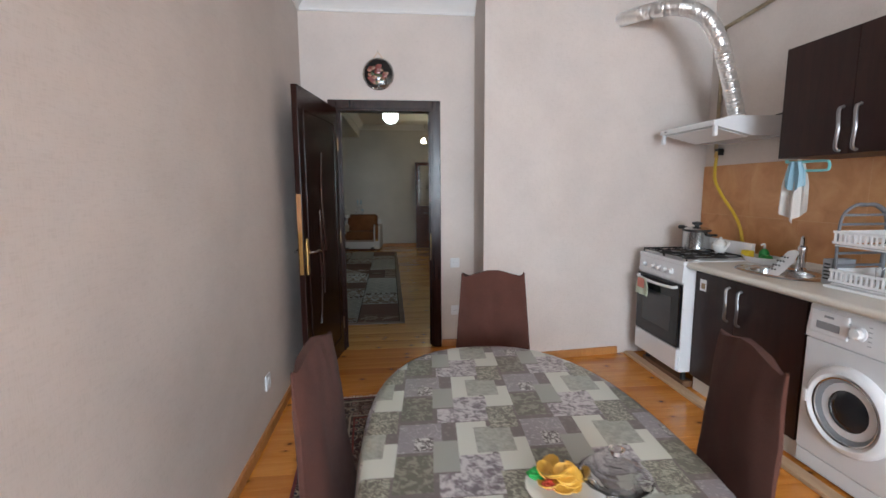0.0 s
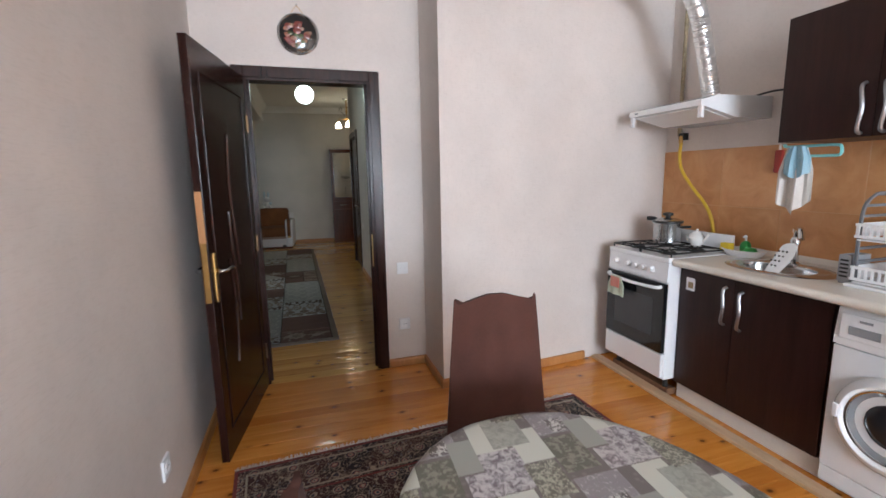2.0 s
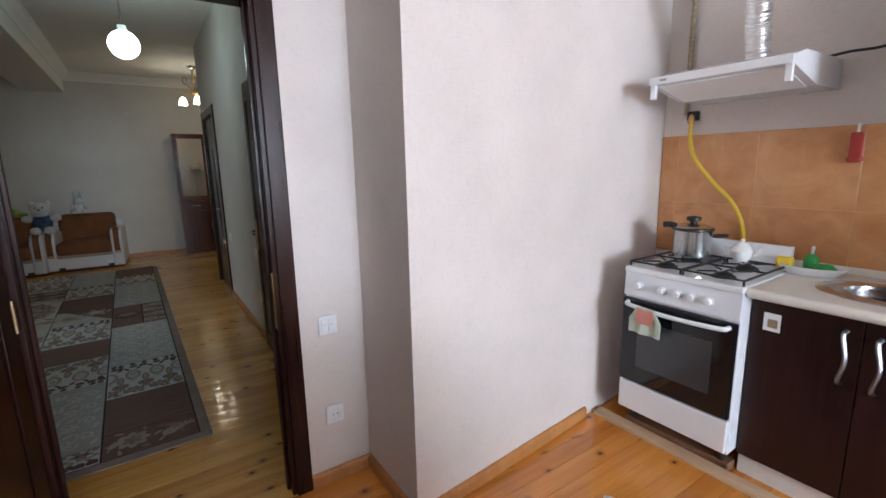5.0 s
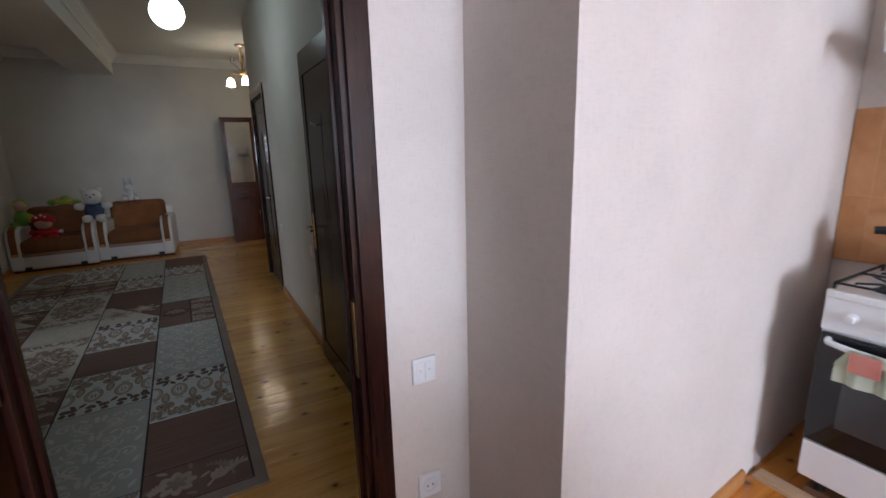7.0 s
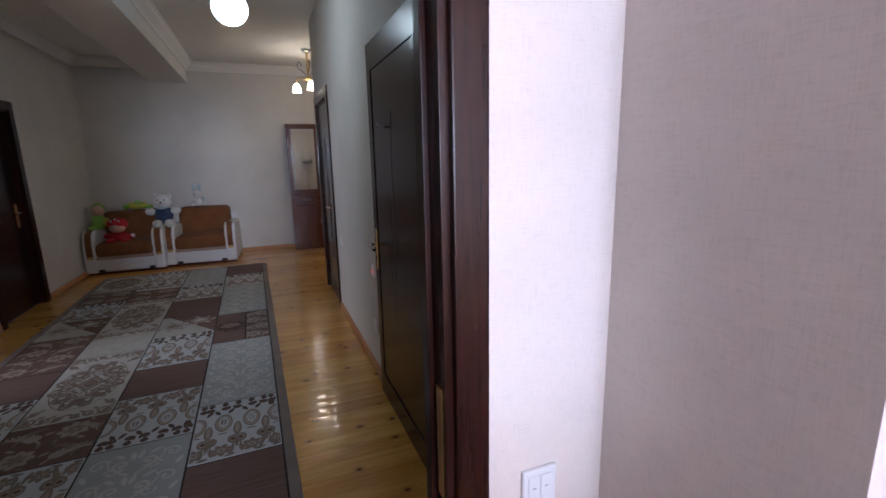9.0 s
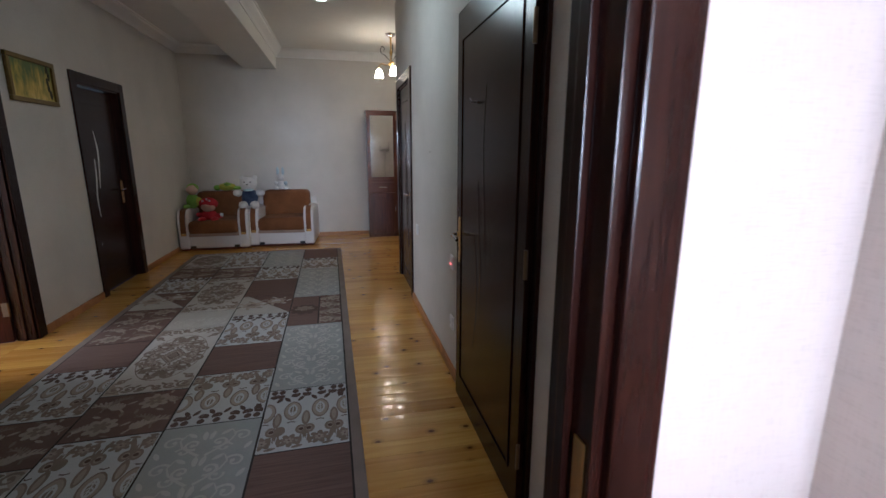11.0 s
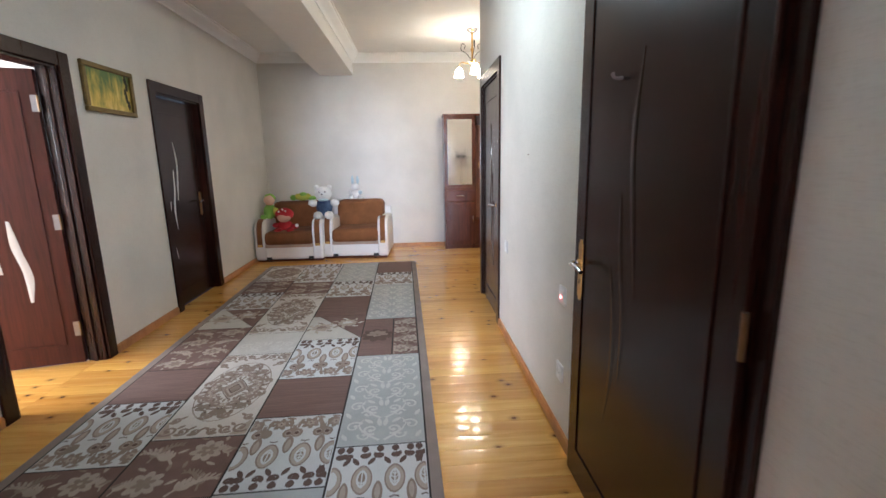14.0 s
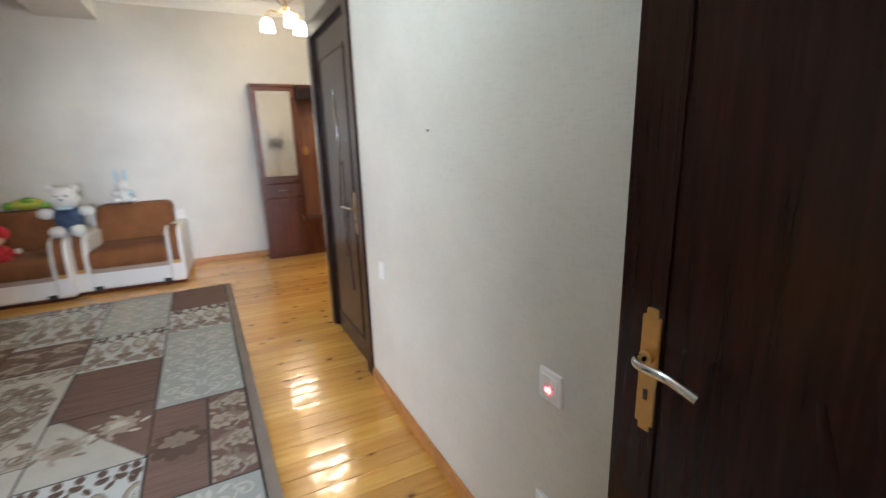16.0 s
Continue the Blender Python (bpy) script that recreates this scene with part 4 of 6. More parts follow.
# ---- kitchen: rug, table, chairs ----
def kitchen_rug():
    root = thing("persian_rug", "dark Persian-patterned rug with pale fringe under the dining table", "rug", (0.95, 3.73, 0.001), 4.0)
    part("field", box(0.0, 1.95, -2.9, 0.0, 0.0, 0.010, 0.003), PERSIAN, root)
    red = plain("red_band", (0.13, 0.026, 0.022), 0.95, vary=0.2)
    pale = fabric("beige_band", (0.26, 0.21, 0.16), (0.32, 0.27, 0.2), 60, 0.4)
    for d, mat, t in ((0.0, red, 0.016), (0.05, pale, 0.010), (0.235, pale, 0.010), (0.26, red, 0.010)):
        part("band", boxes((d, 1.95 - d, -d - t, -d, 0.010, 0.0115), (d, d + t, -2.9 + d, -d - t, 0.010, 0.0115), (1.95 - d - t, 1.95 - d, -2.9 + d, -d - t, 0.010, 0.0115)), mat, root)
    bm = bmesh.new()
    rnd = random.Random(4)
    for k in range(300):
        x = 0.004 + k * 0.00648
        dx, ln = rnd.uniform(-0.006, 0.006), rnd.uniform(0.03, 0.05)
        loft([[(x - 0.004, 0, 0.004), (x + 0.004, 0, 0.004), (x + 0.004, 0, 0.008), (x - 0.004, 0, 0.008)], [(x + dx - 0.002, ln, 0.001), (x + dx + 0.002, ln, 0.001), (x + dx + 0.002, ln, 0.003), (x + dx - 0.002, ln, 0.003)]], bm=bm)
    part("fringe", bm, WHITE_CLOTH, root, "pale cotton fringe")


kitchen_rug()

TX, TW, TY0, TY1 = 1.812, 0.387, 1.32, 2.60


def oval(half_w, y0, y1, grow=0.0, n=18, square=2.35):
    """A table outline with well-rounded ends."""
    r, pts = 0.62, []
    for end, sgn in ((y1 - r, 1), (y0 + r, -1)):
        for i in range(n + 1):
            a = math.pi * i / n
            cx, cy = math.cos(a), math.sin(a)
            ex = abs(cx) ** (2 / square) * (1 if cx > 0 else -1)
            ey = abs(cy) ** (2 / square)
            pts.append((sgn * (half_w + grow) * ex, end + sgn * (r + grow) * ey))
    return pts


def dining_table():
    root = thing("dining_table", "oval wooden dining table hidden by its cloth", "table", (TX, 0, 0))
    part("tabletop", prism(oval(TW - 0.012, TY0 + 0.012, TY1 - 0.012), 0.725, 0.752), MAHOGANY, root)
    part("apron", boxes((-0.26, 0.26, TY0 + 0.25, TY0 + 0.27, 0.64, 0.725), (-0.26, 0.26, TY1 - 0.27, TY1 - 0.25, 0.64, 0.725), (-0.26, -0.24, TY0 + 0.27, TY1 - 0.27, 0.64, 0.725), (0.24, 0.26, TY0 + 0.27, TY1 - 0.27, 0.64, 0.725)), MAHOGANY, root)
    for x in (-0.235, 0.235):
        for y in (TY0 + 0.275, TY1 - 0.275):
            part("leg", lathe([(0.025, 0.012), (0.03, 0.1), (0.022, 0.3), (0.035, 0.64), (0.035, 0.725)], 14, (x, y, 0)), MAHOGANY, root, smooth=True)
    cloth = thing("tablecloth", "grey patchwork oilcloth with flowers and cream squares on the table", "tablecloth", (TX, 0, 0))
    rows = []
    for grow, z in ((-0.38, 0.7545), (-0.2, 0.7545), (-0.02, 0.7545), (-0.004, 0.753), (0.004, 0.745), (0.012, 0.71), (0.020, 0.66), (0.028, 0.585)):
        ring = []
        for i, (x, y) in enumerate(oval(max(TW + grow, 0.003), TY0 - min(grow, 0.1), TY1 + min(grow, 0.1)) if grow > -0.1 else [(px * (1 + grow / TW), (py - (TY0 + TY1) / 2) * (1 + grow * 0.9) + (TY0 + TY1) / 2) for px, py in oval(TW, TY0, TY1)]):
            sag = max(0.0, 0.74 - z) * 0.10
            ring.append((x * (1 + sag * math.sin(i * 1.9)), y + sag * 0.4 * math.sin(i * 1.3), z))
        rows.append(ring)
    part("cloth", loft(rows), OILCLOTH, cloth, smooth=True)


dining_table()


def chair(name, label, at, turn, top=0.957, ear=0.018, lean=6.0, slim=0.042, thick=1.0):
    """A chair under a loose cover: the seat looks along +y, the back stands at y=0."""
    root = thing(name, label, "chair", at, turn, "covered chairs round the table")
    rnd = random.Random(int(at[0] * 100))
    n, rows = 60, []
    for j in range(15):
        f = j / 14
        ring = []
        for side in (1, -1):
            for i in range(n + 1):
                u = i / n * 2 - 1
                hump = 0.030 * min(1.0, 1.25 * (1 - abs(u) / 0.93)) + ear * math.exp(-((abs(u) - 0.975) / 0.04) ** 2)
                half = 0.192 - slim * 0.9 * f + 0.01 * max(0, f - 0.9)
                z = 0.40 + (top - 0.40 + hump) * f
                bulge = 0.026 * (1 - u ** 4) + 0.005
                crease = 0.006 * noise.noise(Vector((u * 3 * side, f * 5, at[0] * 9 + side)))
                back = -math.tan(radians(lean)) * (z - 0.4) * 0.5
                ring.append((side * u * half, back + (side * (bulge * thick * (1 - 0.5 * f - 0.25 * max(0.0, f - 0.85) / 0.15) + crease)), z))
        rows.append(ring)
    part("backrest", loft(rows), CHAIR_CLOTH, root, "brown fabric cover with two ears at the top", True)
    part("seat", box(-0.21, 0.21, 0.03, 0.42, 0.40, 0.475, 0.025, 3), CHAIR_CLOTH, root, smooth=True)
    bm = bmesh.new()
    base = []
    for k in range(64):
        a = k / 64 * 4
        s, q = int(a), a - int(a)
        x, y = [(-0.20 + 0.40 * q, -0.02), (0.20, -0.02 + 0.43 * q), (0.20 - 0.40 * q, 0.41), (-0.20, 0.41 - 0.43 * q)][s]
        base.append((x, y))
    skirt = []
    for f in (0, 0.35, 0.7, 1):
        skirt.append([(x * (1 + 0.05 * (1 - f)) + 0.006 * math.sin(k * 1.7) * (1 - f), (y - 0.2) * (1 + 0.05 * (1 - f)) + 0.2 + 0.006 * math.cos(k * 2.3) * (1 - f), 0.13 + 0.30 * f) for k, (x, y) in enumerate(base)])
    part("skirt", loft(skirt), CHAIR_CLOTH, root, smooth=True)
    for x in (-0.17, 0.17):
        for y in (0.02, 0.36):
            part("leg", box(x - 0.018, x + 0.018, y - 0.018, y + 0.018, 0.012, 0.2, 0.004), MAHOGANY, root)
    return root


chair("dining_chair", "dining chair in a brown fabric cover at the table head", (1.95, 2.925, 0), 176, 0.955, 0.026, slim=0.05)
chair("dining_chair", "dining chair in a brown fabric cover beside the wall", (1.328, 2.09, 0), 262, 0.94, 0.012, lean=8.0, thick=1.6)
chair("dining_chair", "dining chair in a brown cover facing the washing machine", (2.345, 1.925, 0), 76, thick=1.35)


# ---- kitchen units ----
SX0, SX1, SY0, SY1 = 3.388, 3.885, 3.667, 4.199


def stove():
    root = thing("gas_stove", "white enamel gas stove with a dark glass oven door", "stove", (0, 0, 0))
    part("body", box(SX0 + 0.004, SX1, SY0, SY1, 0.115, 0.85, 0.006), ENAMEL, root)
    part("hob", box(SX0 - 0.012, SX1, SY0 - 0.003, SY1 + 0.003, 0.85, 0.88, 0.008), ENAMEL, root)
    panel = part("control_panel", loft([[(SX0 + 0.01, y, 0.735), (SX0 - 0.012, y, 0.735), (SX0 - 0.006, y, 0.85), (SX0 + 0.01, y, 0.85)] for y in (SY0, SY1)]), ENAMEL, root)
    for y in (SY1 - 0.08, SY1 - 0.198, SY1 - 0.27, SY1 - 0.335, SY1 - 0.407):
        k = part("knob", lathe([(0.021, 0.0), (0.021, 0.006), (0.015, 0.008), (0.014, 0.026), (0.0, 0.027)], 18), PLASTIC, root, smooth=True)
        k.matrix_basis = pose(SX0 - 0.010, y, 0.793, 0, -88, 0)
    oven = part("oven_door", box(SX0 - 0.022, SX0 + 0.004, SY0 + 0.004, SY1 - 0.004, 0.288, 0.722, 0.005), OVEN_GLASS, root, "dark glass oven door")
    part("oven_window", box(SX0 - 0.0235, SX0 - 0.021, SY0 + 0.09, SY1 - 0.09, 0.375, 0.62, 0.0006, 1), plain("smoked_glass", (0.045, 0.047, 0.05), 0.08, bump=0), oven)
    part("handle", tube([(SX0 - 0.02, SY1 - 0.03, 0.703), (SX0 - 0.05, SY1 - 0.06, 0.697), (SX0 - 0.058, (SY0 + SY1) / 2, 0.690), (SX0 - 0.05, SY0 + 0.06, 0.697), (SX0 - 0.02, SY0 + 0.03, 0.703)], 0.011, 10, 8), ENAMEL, oven, smooth=True)
    part("drawer", box(SX0 - 0.02, SX0 + 0.004, SY0 + 0.004, SY1 - 0.004, 0.128, 0.28, 0.006), ENAMEL, root)
    part("hob_back", loft([[(SX1 - 0.045, y, 0.879), (SX1 - 0.004, y, 0.879), (SX1 - 0.004, y, 0.99), (SX1 - 0.026, y, 0.99)] for y in (SY0 + 0.004, SY1 - 0.02)]), ENAMEL, root, "upright white panel behind the burners")
    for y in (SY0 + 0.135, SY1 - 0.135):
        for x in (3.51, 3.735):
            part("burner", lathe([(0.05, 0.879), (0.05, 0.884), (0.036, 0.885), (0.036, 0.894), (0.03, 0.898), (0.0, 0.899)], 20, (x, y, 0)), CAST_IRON, root, smooth=True)
            for a in range(4):
                c, s = math.cos(a * math.pi / 2 + 0.78), math.sin(a * math.pi / 2 + 0.78)
                part("pan_support", tube([(x + 0.03 * c, y + 0.03 * s, 0.906), (x + 0.11 * c, y + 0.11 * s, 0.906)], 0.0045, 6, 2), CAST_IRON, root)
        x0, x1, y0, y1 = 3.405, 3.825, y - 0.125, y + 0.125
        bm = bmesh.new()
        for p, q in (((x0, y0), (x1, y0)), ((x1, y0), (x1, y1)), ((x1, y1), (x0, y1)), ((x0, y1), (x0, y0)), ((3.62, y0), (3.62, y1)), ((x0, y), (x1, y))):
            tube([(*p, 0.903), (*q, 0.903)], 0.005, 6, 2, bm=bm)
        for p in ((x0, y0), (x1, y0), (x1, y1), (x0, y1)):
            tube([(*p, 0.903), (*p, 0.876)], 0.005, 6, 2, bm=bm)
        part("grate", bm, CAST_IRON, root)
    for x in (3.46, 3.84):
        for y in (SY0 + 0.05, SY1 - 0.05):
            part("foot", lathe([(0.018, 0.045), (0.014, 0.118)], 12, (x, y, 0)), BLACK_PLASTIC, root)
    timber = wood("old_timber", (0.10, 0.045, 0.02), (0.26, 0.13, 0.06), 0.7, (10, 2, 10), 1.0)
    for x in (3.437, 3.63, 3.81):
        tagged(part("timber_block", box(x, x + 0.07, SY0 + 0.01, SY1 - 0.01, 0.003, 0.045, 0.004), timber), "rough brown timber block under the stove", "timber", "blocks under the stove")


stove()


def pull(parent, x, y, z0, z1, out=-1):
    part("handle", tube([(x, y, z1), (x + out * 0.022, y + 0.004, z1 - 0.02), (x + out * 0.034, y - 0.012, (z0 + z1) / 2), (x + out * 0.022, y + 0.004, z0 + 0.02), (x, y, z0)], 0.0085, 8, 7, flat=0.7), DULL_STEEL, parent, "curved chrome pull handle", True)


CY0, CY1, CFX = 2.845, 3.662, 3.468
sink_cab = thing("base_cabinet", "dark brown sink cabinet with two chrome-handled doors", "cabinet")
part("body", box(CFX + 0.02, 4.02, CY0, CY1, 0.10, 0.832), CAB_DARK, sink_cab)
for y0, y1, hy, z0 in ((3.306, CY1 - 0.002, 3.352, 0.565), (CY0 + 0.002, 3.302, 3.258, 0.560)):
    d = part("door", box(CFX, CFX + 0.018, y0, y1, 0.105, 0.828, 0.002), CAB_DARK, sink_cab)
    pull(d, CFX, hy, z0, z0 + 0.21)
part("plinth", box(3.50, 3.52, 2.0, CY1, 0.001, 0.10), COUNTER, sink_cab, "cream plinth board")
sticker = thing("sticker", "small worn cream sticker on the cabinet door", "sticker")
part("paper", box(CFX - 0.0015, CFX - 0.0003, 3.555, 3.615, 0.70, 0.775), PLASTIC, sticker)
part("print", box(CFX - 0.0025, CFX - 0.0016, 3.565, 3.60, 0.715, 0.75), plain("sepia_print", (0.30, 0.22, 0.12), 0.6, vary=0.3, scale=80), sticker)
strip = setting("trim_floor_board", box(3.362, 3.432, 2.0, 4.34, 0.001, 0.022, 0.004), PINE_RAW, "pale raw board on the floor before the units", "board")

# worktop with an opening for the sink
KX, KY = 3.70, 3.26
top = thing("worktop", "cream laminate kitchen worktop", "worktop")
part("slab", boxes((3.415, KX - 0.13, 1.6, CY1 - 0.002, 0.835, 0.876), (KX + 0.13, 4.028, 1.6, CY1 - 0.002, 0.835, 0.876), (KX - 0.13, KX + 0.13, 1.6, KY - 0.19, 0.835, 0.876), (KX - 0.13, KX + 0.13, KY + 0.19, CY1 - 0.002, 0.835, 0.876)), COUNTER, top)
part("edge", tube([(3.416, 1.6, 0.8555), (3.416, 2.6, 0.8555), (3.416, CY1 - 0.002, 0.8555)], 0.0205, 12, 2, flat=1.0), COUNTER, top, "rounded front edge", True)
part("upstand", loft([[(4.0, y, 0.876), (4.028, y, 0.876), (4.028, y, 0.905), (4.015, y, 0.905)] for y in (1.6, CY1 - 0.002)]), COUNTER, top)

sink = thing("sink", "oval stainless steel sink set into the worktop", "sink", (KX, KY, 0))
part("rim", lathe([(0.125, 0.868), (0.127, 0.879), (0.15, 0.880), (0.158, 0.883), (0.190, 0.882), (0.197, 0.8765)], 40, sy=1.36, caps=False), STEEL, sink, smooth=True)
part("bowl", lathe([(0.126, 0.878), (0.120, 0.80), (0.10, 0.73), (0.05, 0.715), (0.0, 0.712)], 40, sy=1.42, caps=False), STEEL, sink, smooth=True)
part("drain", lathe([(0.03, 0.716), (0.03, 0.722), (0.0, 0.722)], 16), CHROME, sink)
tap = thing("mixer_tap", "chrome mixer tap behind the sink", "tap", (3.86, 3.30, 0.876))
part("base", lathe([(0.028, 0.0), (0.028, 0.012), (0.021, 0.02), (0.021, 0.11), (0.0, 0.115)], 18), CHROME, tap, smooth=True)
part("spout", tube([(0, 0, 0.10), (-0.004, -0.004, 0.165), (-0.03, -0.03, 0.20), (-0.065, -0.065, 0.195), (-0.085, -0.085, 0.155)], 0.0145, 12, 6), CHROME, tap, smooth=True)
part("cap", lathe([(0.023, 0.112), (0.025, 0.135), (0.018, 0.15), (0.0, 0.155)], 18), CHROME, tap, smooth=True)
part("lever", tube([(0.018, 0.012, 0.125), (0.04, 0.03, 0.15), (0.052, 0.05, 0.185)], 0.008, 10, 5), CHROME, tap, smooth=True)
holder = thing("sponge_holder", "white perforated plastic holder leaning in the sink", "holder", (3.70, 3.25, 0.90))
lean = [(-0.075, -0.045, 0.036), (-0.03, -0.005, 0.042), (0.02, 0.045, 0.046), (0.045, 0.085, 0.040)]
part("cup", loft([[(x + q * 0.03 * math.cos(k * math.pi / 8) * 0.7, hw * math.sin(k * math.pi / 8), z + 0.022 * math.cos(k * math.pi / 8)) for k in range(16)] for x, z, hw in lean for q in (1,)]), PLASTIC, holder, smooth=True)
for q in range(12):
    x, z = -0.052 + 0.024 * (q // 3), -0.002 + 0.022 * (q // 3)
    part("hole", ball(x - 0.016, -0.02 + 0.02 * (q % 3), z + 0.004, 0.005, 0.005, 0.005, 8), BLACK_PLASTIC, holder)

tray = thing("soap_tray", "white plastic tray with soap things beside the sink", "tray", (3.87, 3.60, 0.877))
part("dish", lathe([(0.0, 0.0), (0.07, 0.0), (0.09, 0.03), (0.094, 0.04), (0.088, 0.04), (0.066, 0.008), (0.0, 0.006)], 24, sy=1.4, caps=False), PLASTIC, tray, smooth=True)
soap = thing("soap_bottle", "green dish soap bottle with a white pump", "bottle", (3.89, 3.605, 0.885))
part("bottle", lathe([(0.0, 0.0), (0.028, 0.0), (0.03, 0.05), (0.022, 0.07), (0.010, 0.08), (0.0, 0.08)], 18), GREEN_PLASTIC, soap, smooth=True)
part("pump", tube([(0, 0, 0.08), (0, 0, 0.105), (-0.012, -0.006, 0.112), (-0.035, -0.012, 0.106)], 0.006, 8, 4), PLASTIC, soap, smooth=True)
sponge = thing("sponge", "yellow kitchen sponge in the tray", "sponge")
part("foam", box(3.82, 3.87, 3.66, 3.72, 0.89, 0.945, 0.008), YELLOW_PLASTIC, sponge)
brush = thing("scourer", "green scouring pad in the tray", "scourer")
part("pad", ball(3.85, 3.54, 0.915, 0.03, 0.04, 0.02, 12, wobble=0.3), GREEN_PLASTIC, brush, smooth=True)

pot = thing("cooking_pot", "stainless steel pressure cooker with black handles on the stove", "pot", (3.735, 4.064, 0.908))
pot.scale = (1.14, 1.14, 1.08)
part("body", lathe([(0.0, 0.0), (0.074, 0.0), (0.080, 0.006), (0.078, 0.122), (0.081, 0.128), (0.0, 0.129)], 30), STEEL, pot, smooth=True)
part("rim", lathe([(0.081, 0.122), (0.085, 0.125), (0.085, 0.135), (0.081, 0.138)], 30, caps=False), BLACK_PLASTIC, pot, smooth=True)
part("lid", lathe([(0.083, 0.130), (0.083, 0.136), (0.055, 0.150), (0.0, 0.154)], 30), STEEL, pot, smooth=True)
part("knob", lathe([(0.014, 0.15), (0.014, 0.162), (0.030, 0.170), (0.030, 0.184), (0.0, 0.190)], 18), BLACK_PLASTIC, pot, smooth=True)
part("handle", tube([(-0.03, 0.06, 0.138), (-0.04, 0.085, 0.145), (-0.045, 0.112, 0.143)], 0.014, 10, 5), BLACK_PLASTIC, pot, smooth=True)
part("handle", tube([(0.02, -0.08, 0.10), (0.02, -0.12, 0.105), (0.05, -0.12, 0.105), (0.05, -0.08, 0.10)], 0.008, 8, 4), BLACK_PLASTIC, pot, smooth=True)
teapot = thing("teapot", "small white ceramic teapot on the stove", "teapot", (3.76, 3.84, 0.912))
teapot.scale = (1.12, 1.12, 1.12)
part("body", lathe([(0.0, 0.0), (0.026, 0.0), (0.042, 0.025), (0.045, 0.045), (0.03, 0.068), (0.0, 0.072)], 24), CERAMIC, teapot, smooth=True)
part("lid", lathe([(0.028, 0.069), (0.02, 0.079), (0.006, 0.083), (0.008, 0.094), (0.0, 0.098)], 18), CERAMIC, teapot, smooth=True)
part("spout", tube([(0.0, -0.04, 0.03), (0.0, -0.06, 0.045), (0.0, -0.075, 0.07)], 0.008, 8, 4), CERAMIC, teapot, smooth=True)
part("handle", tube([(0, 0.035, 0.055), (0, 0.07, 0.055), (0, 0.066, 0.02), (0, 0.04, 0.018)], 0.005, 8, 5), CERAMIC, teapot, smooth=True)


def cloth_sheet(name, mat, cx, cy, x, w, z0, z1, fold, parent, tip=0.0, seed=1.0, thick=0.004):
    """A hanging cloth with soft vertical folds, a few millimetres thick."""
    nw, nh = 18, 12
    rows = []
    for j in range(nh + 1):
        f = j / nh
        z = z1 + (z0 - z1) * f
        half = w * (0.55 + 0.45 * min(1, f * 2.2)) / 2
        front, back = [], []
        for i in range(nw + 1):
            u = i / nw * 2 - 1
            d = fold * (0.3 + 0.7 * f) * math.sin(u * 6 + seed * 3) + 0.4 * fold * math.sin(u * 13 + seed)
            sag = -tip * (1 - abs(u)) * f
            front.append((x + d, cy + u * half, z + sag))
            back.append((x + d + thick, cy + u * half, z + sag))
        rows.append(front + back[::-1])
    return part(name, loft(rows), mat, parent, smooth=True)


oven_towel = thing("oven_towel", "green and pink checked towel hung on the oven handle", "towel")
cloth_sheet("cloth", fabric("sage_cloth", (0.45, 0.55, 0.40), (0.62, 0.66, 0.55)), 0, SY1 - 0.155, SX0 - 0.074, 0.16, 0.575, 0.705, 0.006, oven_towel, seed=1.3)
part("patch", box(SX0 - 0.086, SX0 - 0.082, SY1 - 0.20, SY1 - 0.115, 0.63, 0.70, 0.001, 1), fabric("pink_print", (0.62, 0.16, 0.12), (0.70, 0.36, 0.30)), oven_towel)
gas_hose = thing("gas_hose", "yellow gas hose running down to the stove", "hose")
part("hose", tube([(3.99, 4.25, 1.60), (3.975, 4.24, 1.50), (3.96, 4.20, 1.40), (3.96, 4.10, 1.28), (3.965, 4.0, 1.18), (3.985, 3.95, 1.08), (4.005, 3.935, 0.97)], 0.0115, 12, 8), HOSE, gas_hose, smooth=True)
part("valve", tube([(4.02, 4.25, 1.63), (3.99, 4.25, 1.63), (3.985, 4.25, 1.59)], 0.016, 10, 3), BRASS, gas_hose, smooth=True)
part("bracket", box(3.985, 4.028, 4.225, 4.275, 1.61, 1.66, 0.004), BLACK_PLASTIC, gas_hose)
pipe_y = 4.29
gas_pipe = thing("gas_pipe", "old ochre gas pipe with worn paint on the wall", "pipe")
RUSTY = plain("flaking_ochre_paint", (0.36, 0.285, 0.18), 0.7, vary=0.55, scale=45, bump=0.5)
part("riser", tube([(4.008, pipe_y, 1.64), (4.008, pipe_y, 2.1), (4.008, pipe_y, 2.56)], 0.014, 10, 4), RUSTY, gas_pipe, smooth=True)
part("run", tube([(4.008, pipe_y, 2.56), (4.008, 3.9, 2.59), (4.008, 3.0, 2.66), (4.008, 1.8, 2.74)], 0.014, 10, 4), RUSTY, gas_pipe, smooth=True)

# wall tiles
tiles = tagged(new("backsplash"), "ochre ceramic wall tiles behind the worktop", "tiles", kind="structure")
part("grout", box(4.020, 4.0302, 1.6, 4.425, 0.86, 1.532), GROUT, tiles)


def tile_mesh(w, h):
    bm = box(-0.0035, 0.0045, -w / 2, w / 2, -h / 2, h / 2, 0.001, 1)
    me = bpy.data.meshes.new("tile")
    bm.to_mesh(me)
    bm.free()
    me.materials.append(OCHRE)
    return me


edges_y = [4.425, 4.325, 3.918, 3.511, 3.104, 2.697, 2.29, 1.883, 1.6]
edges_z = [0.86, 1.155, 1.532]
shared = {}
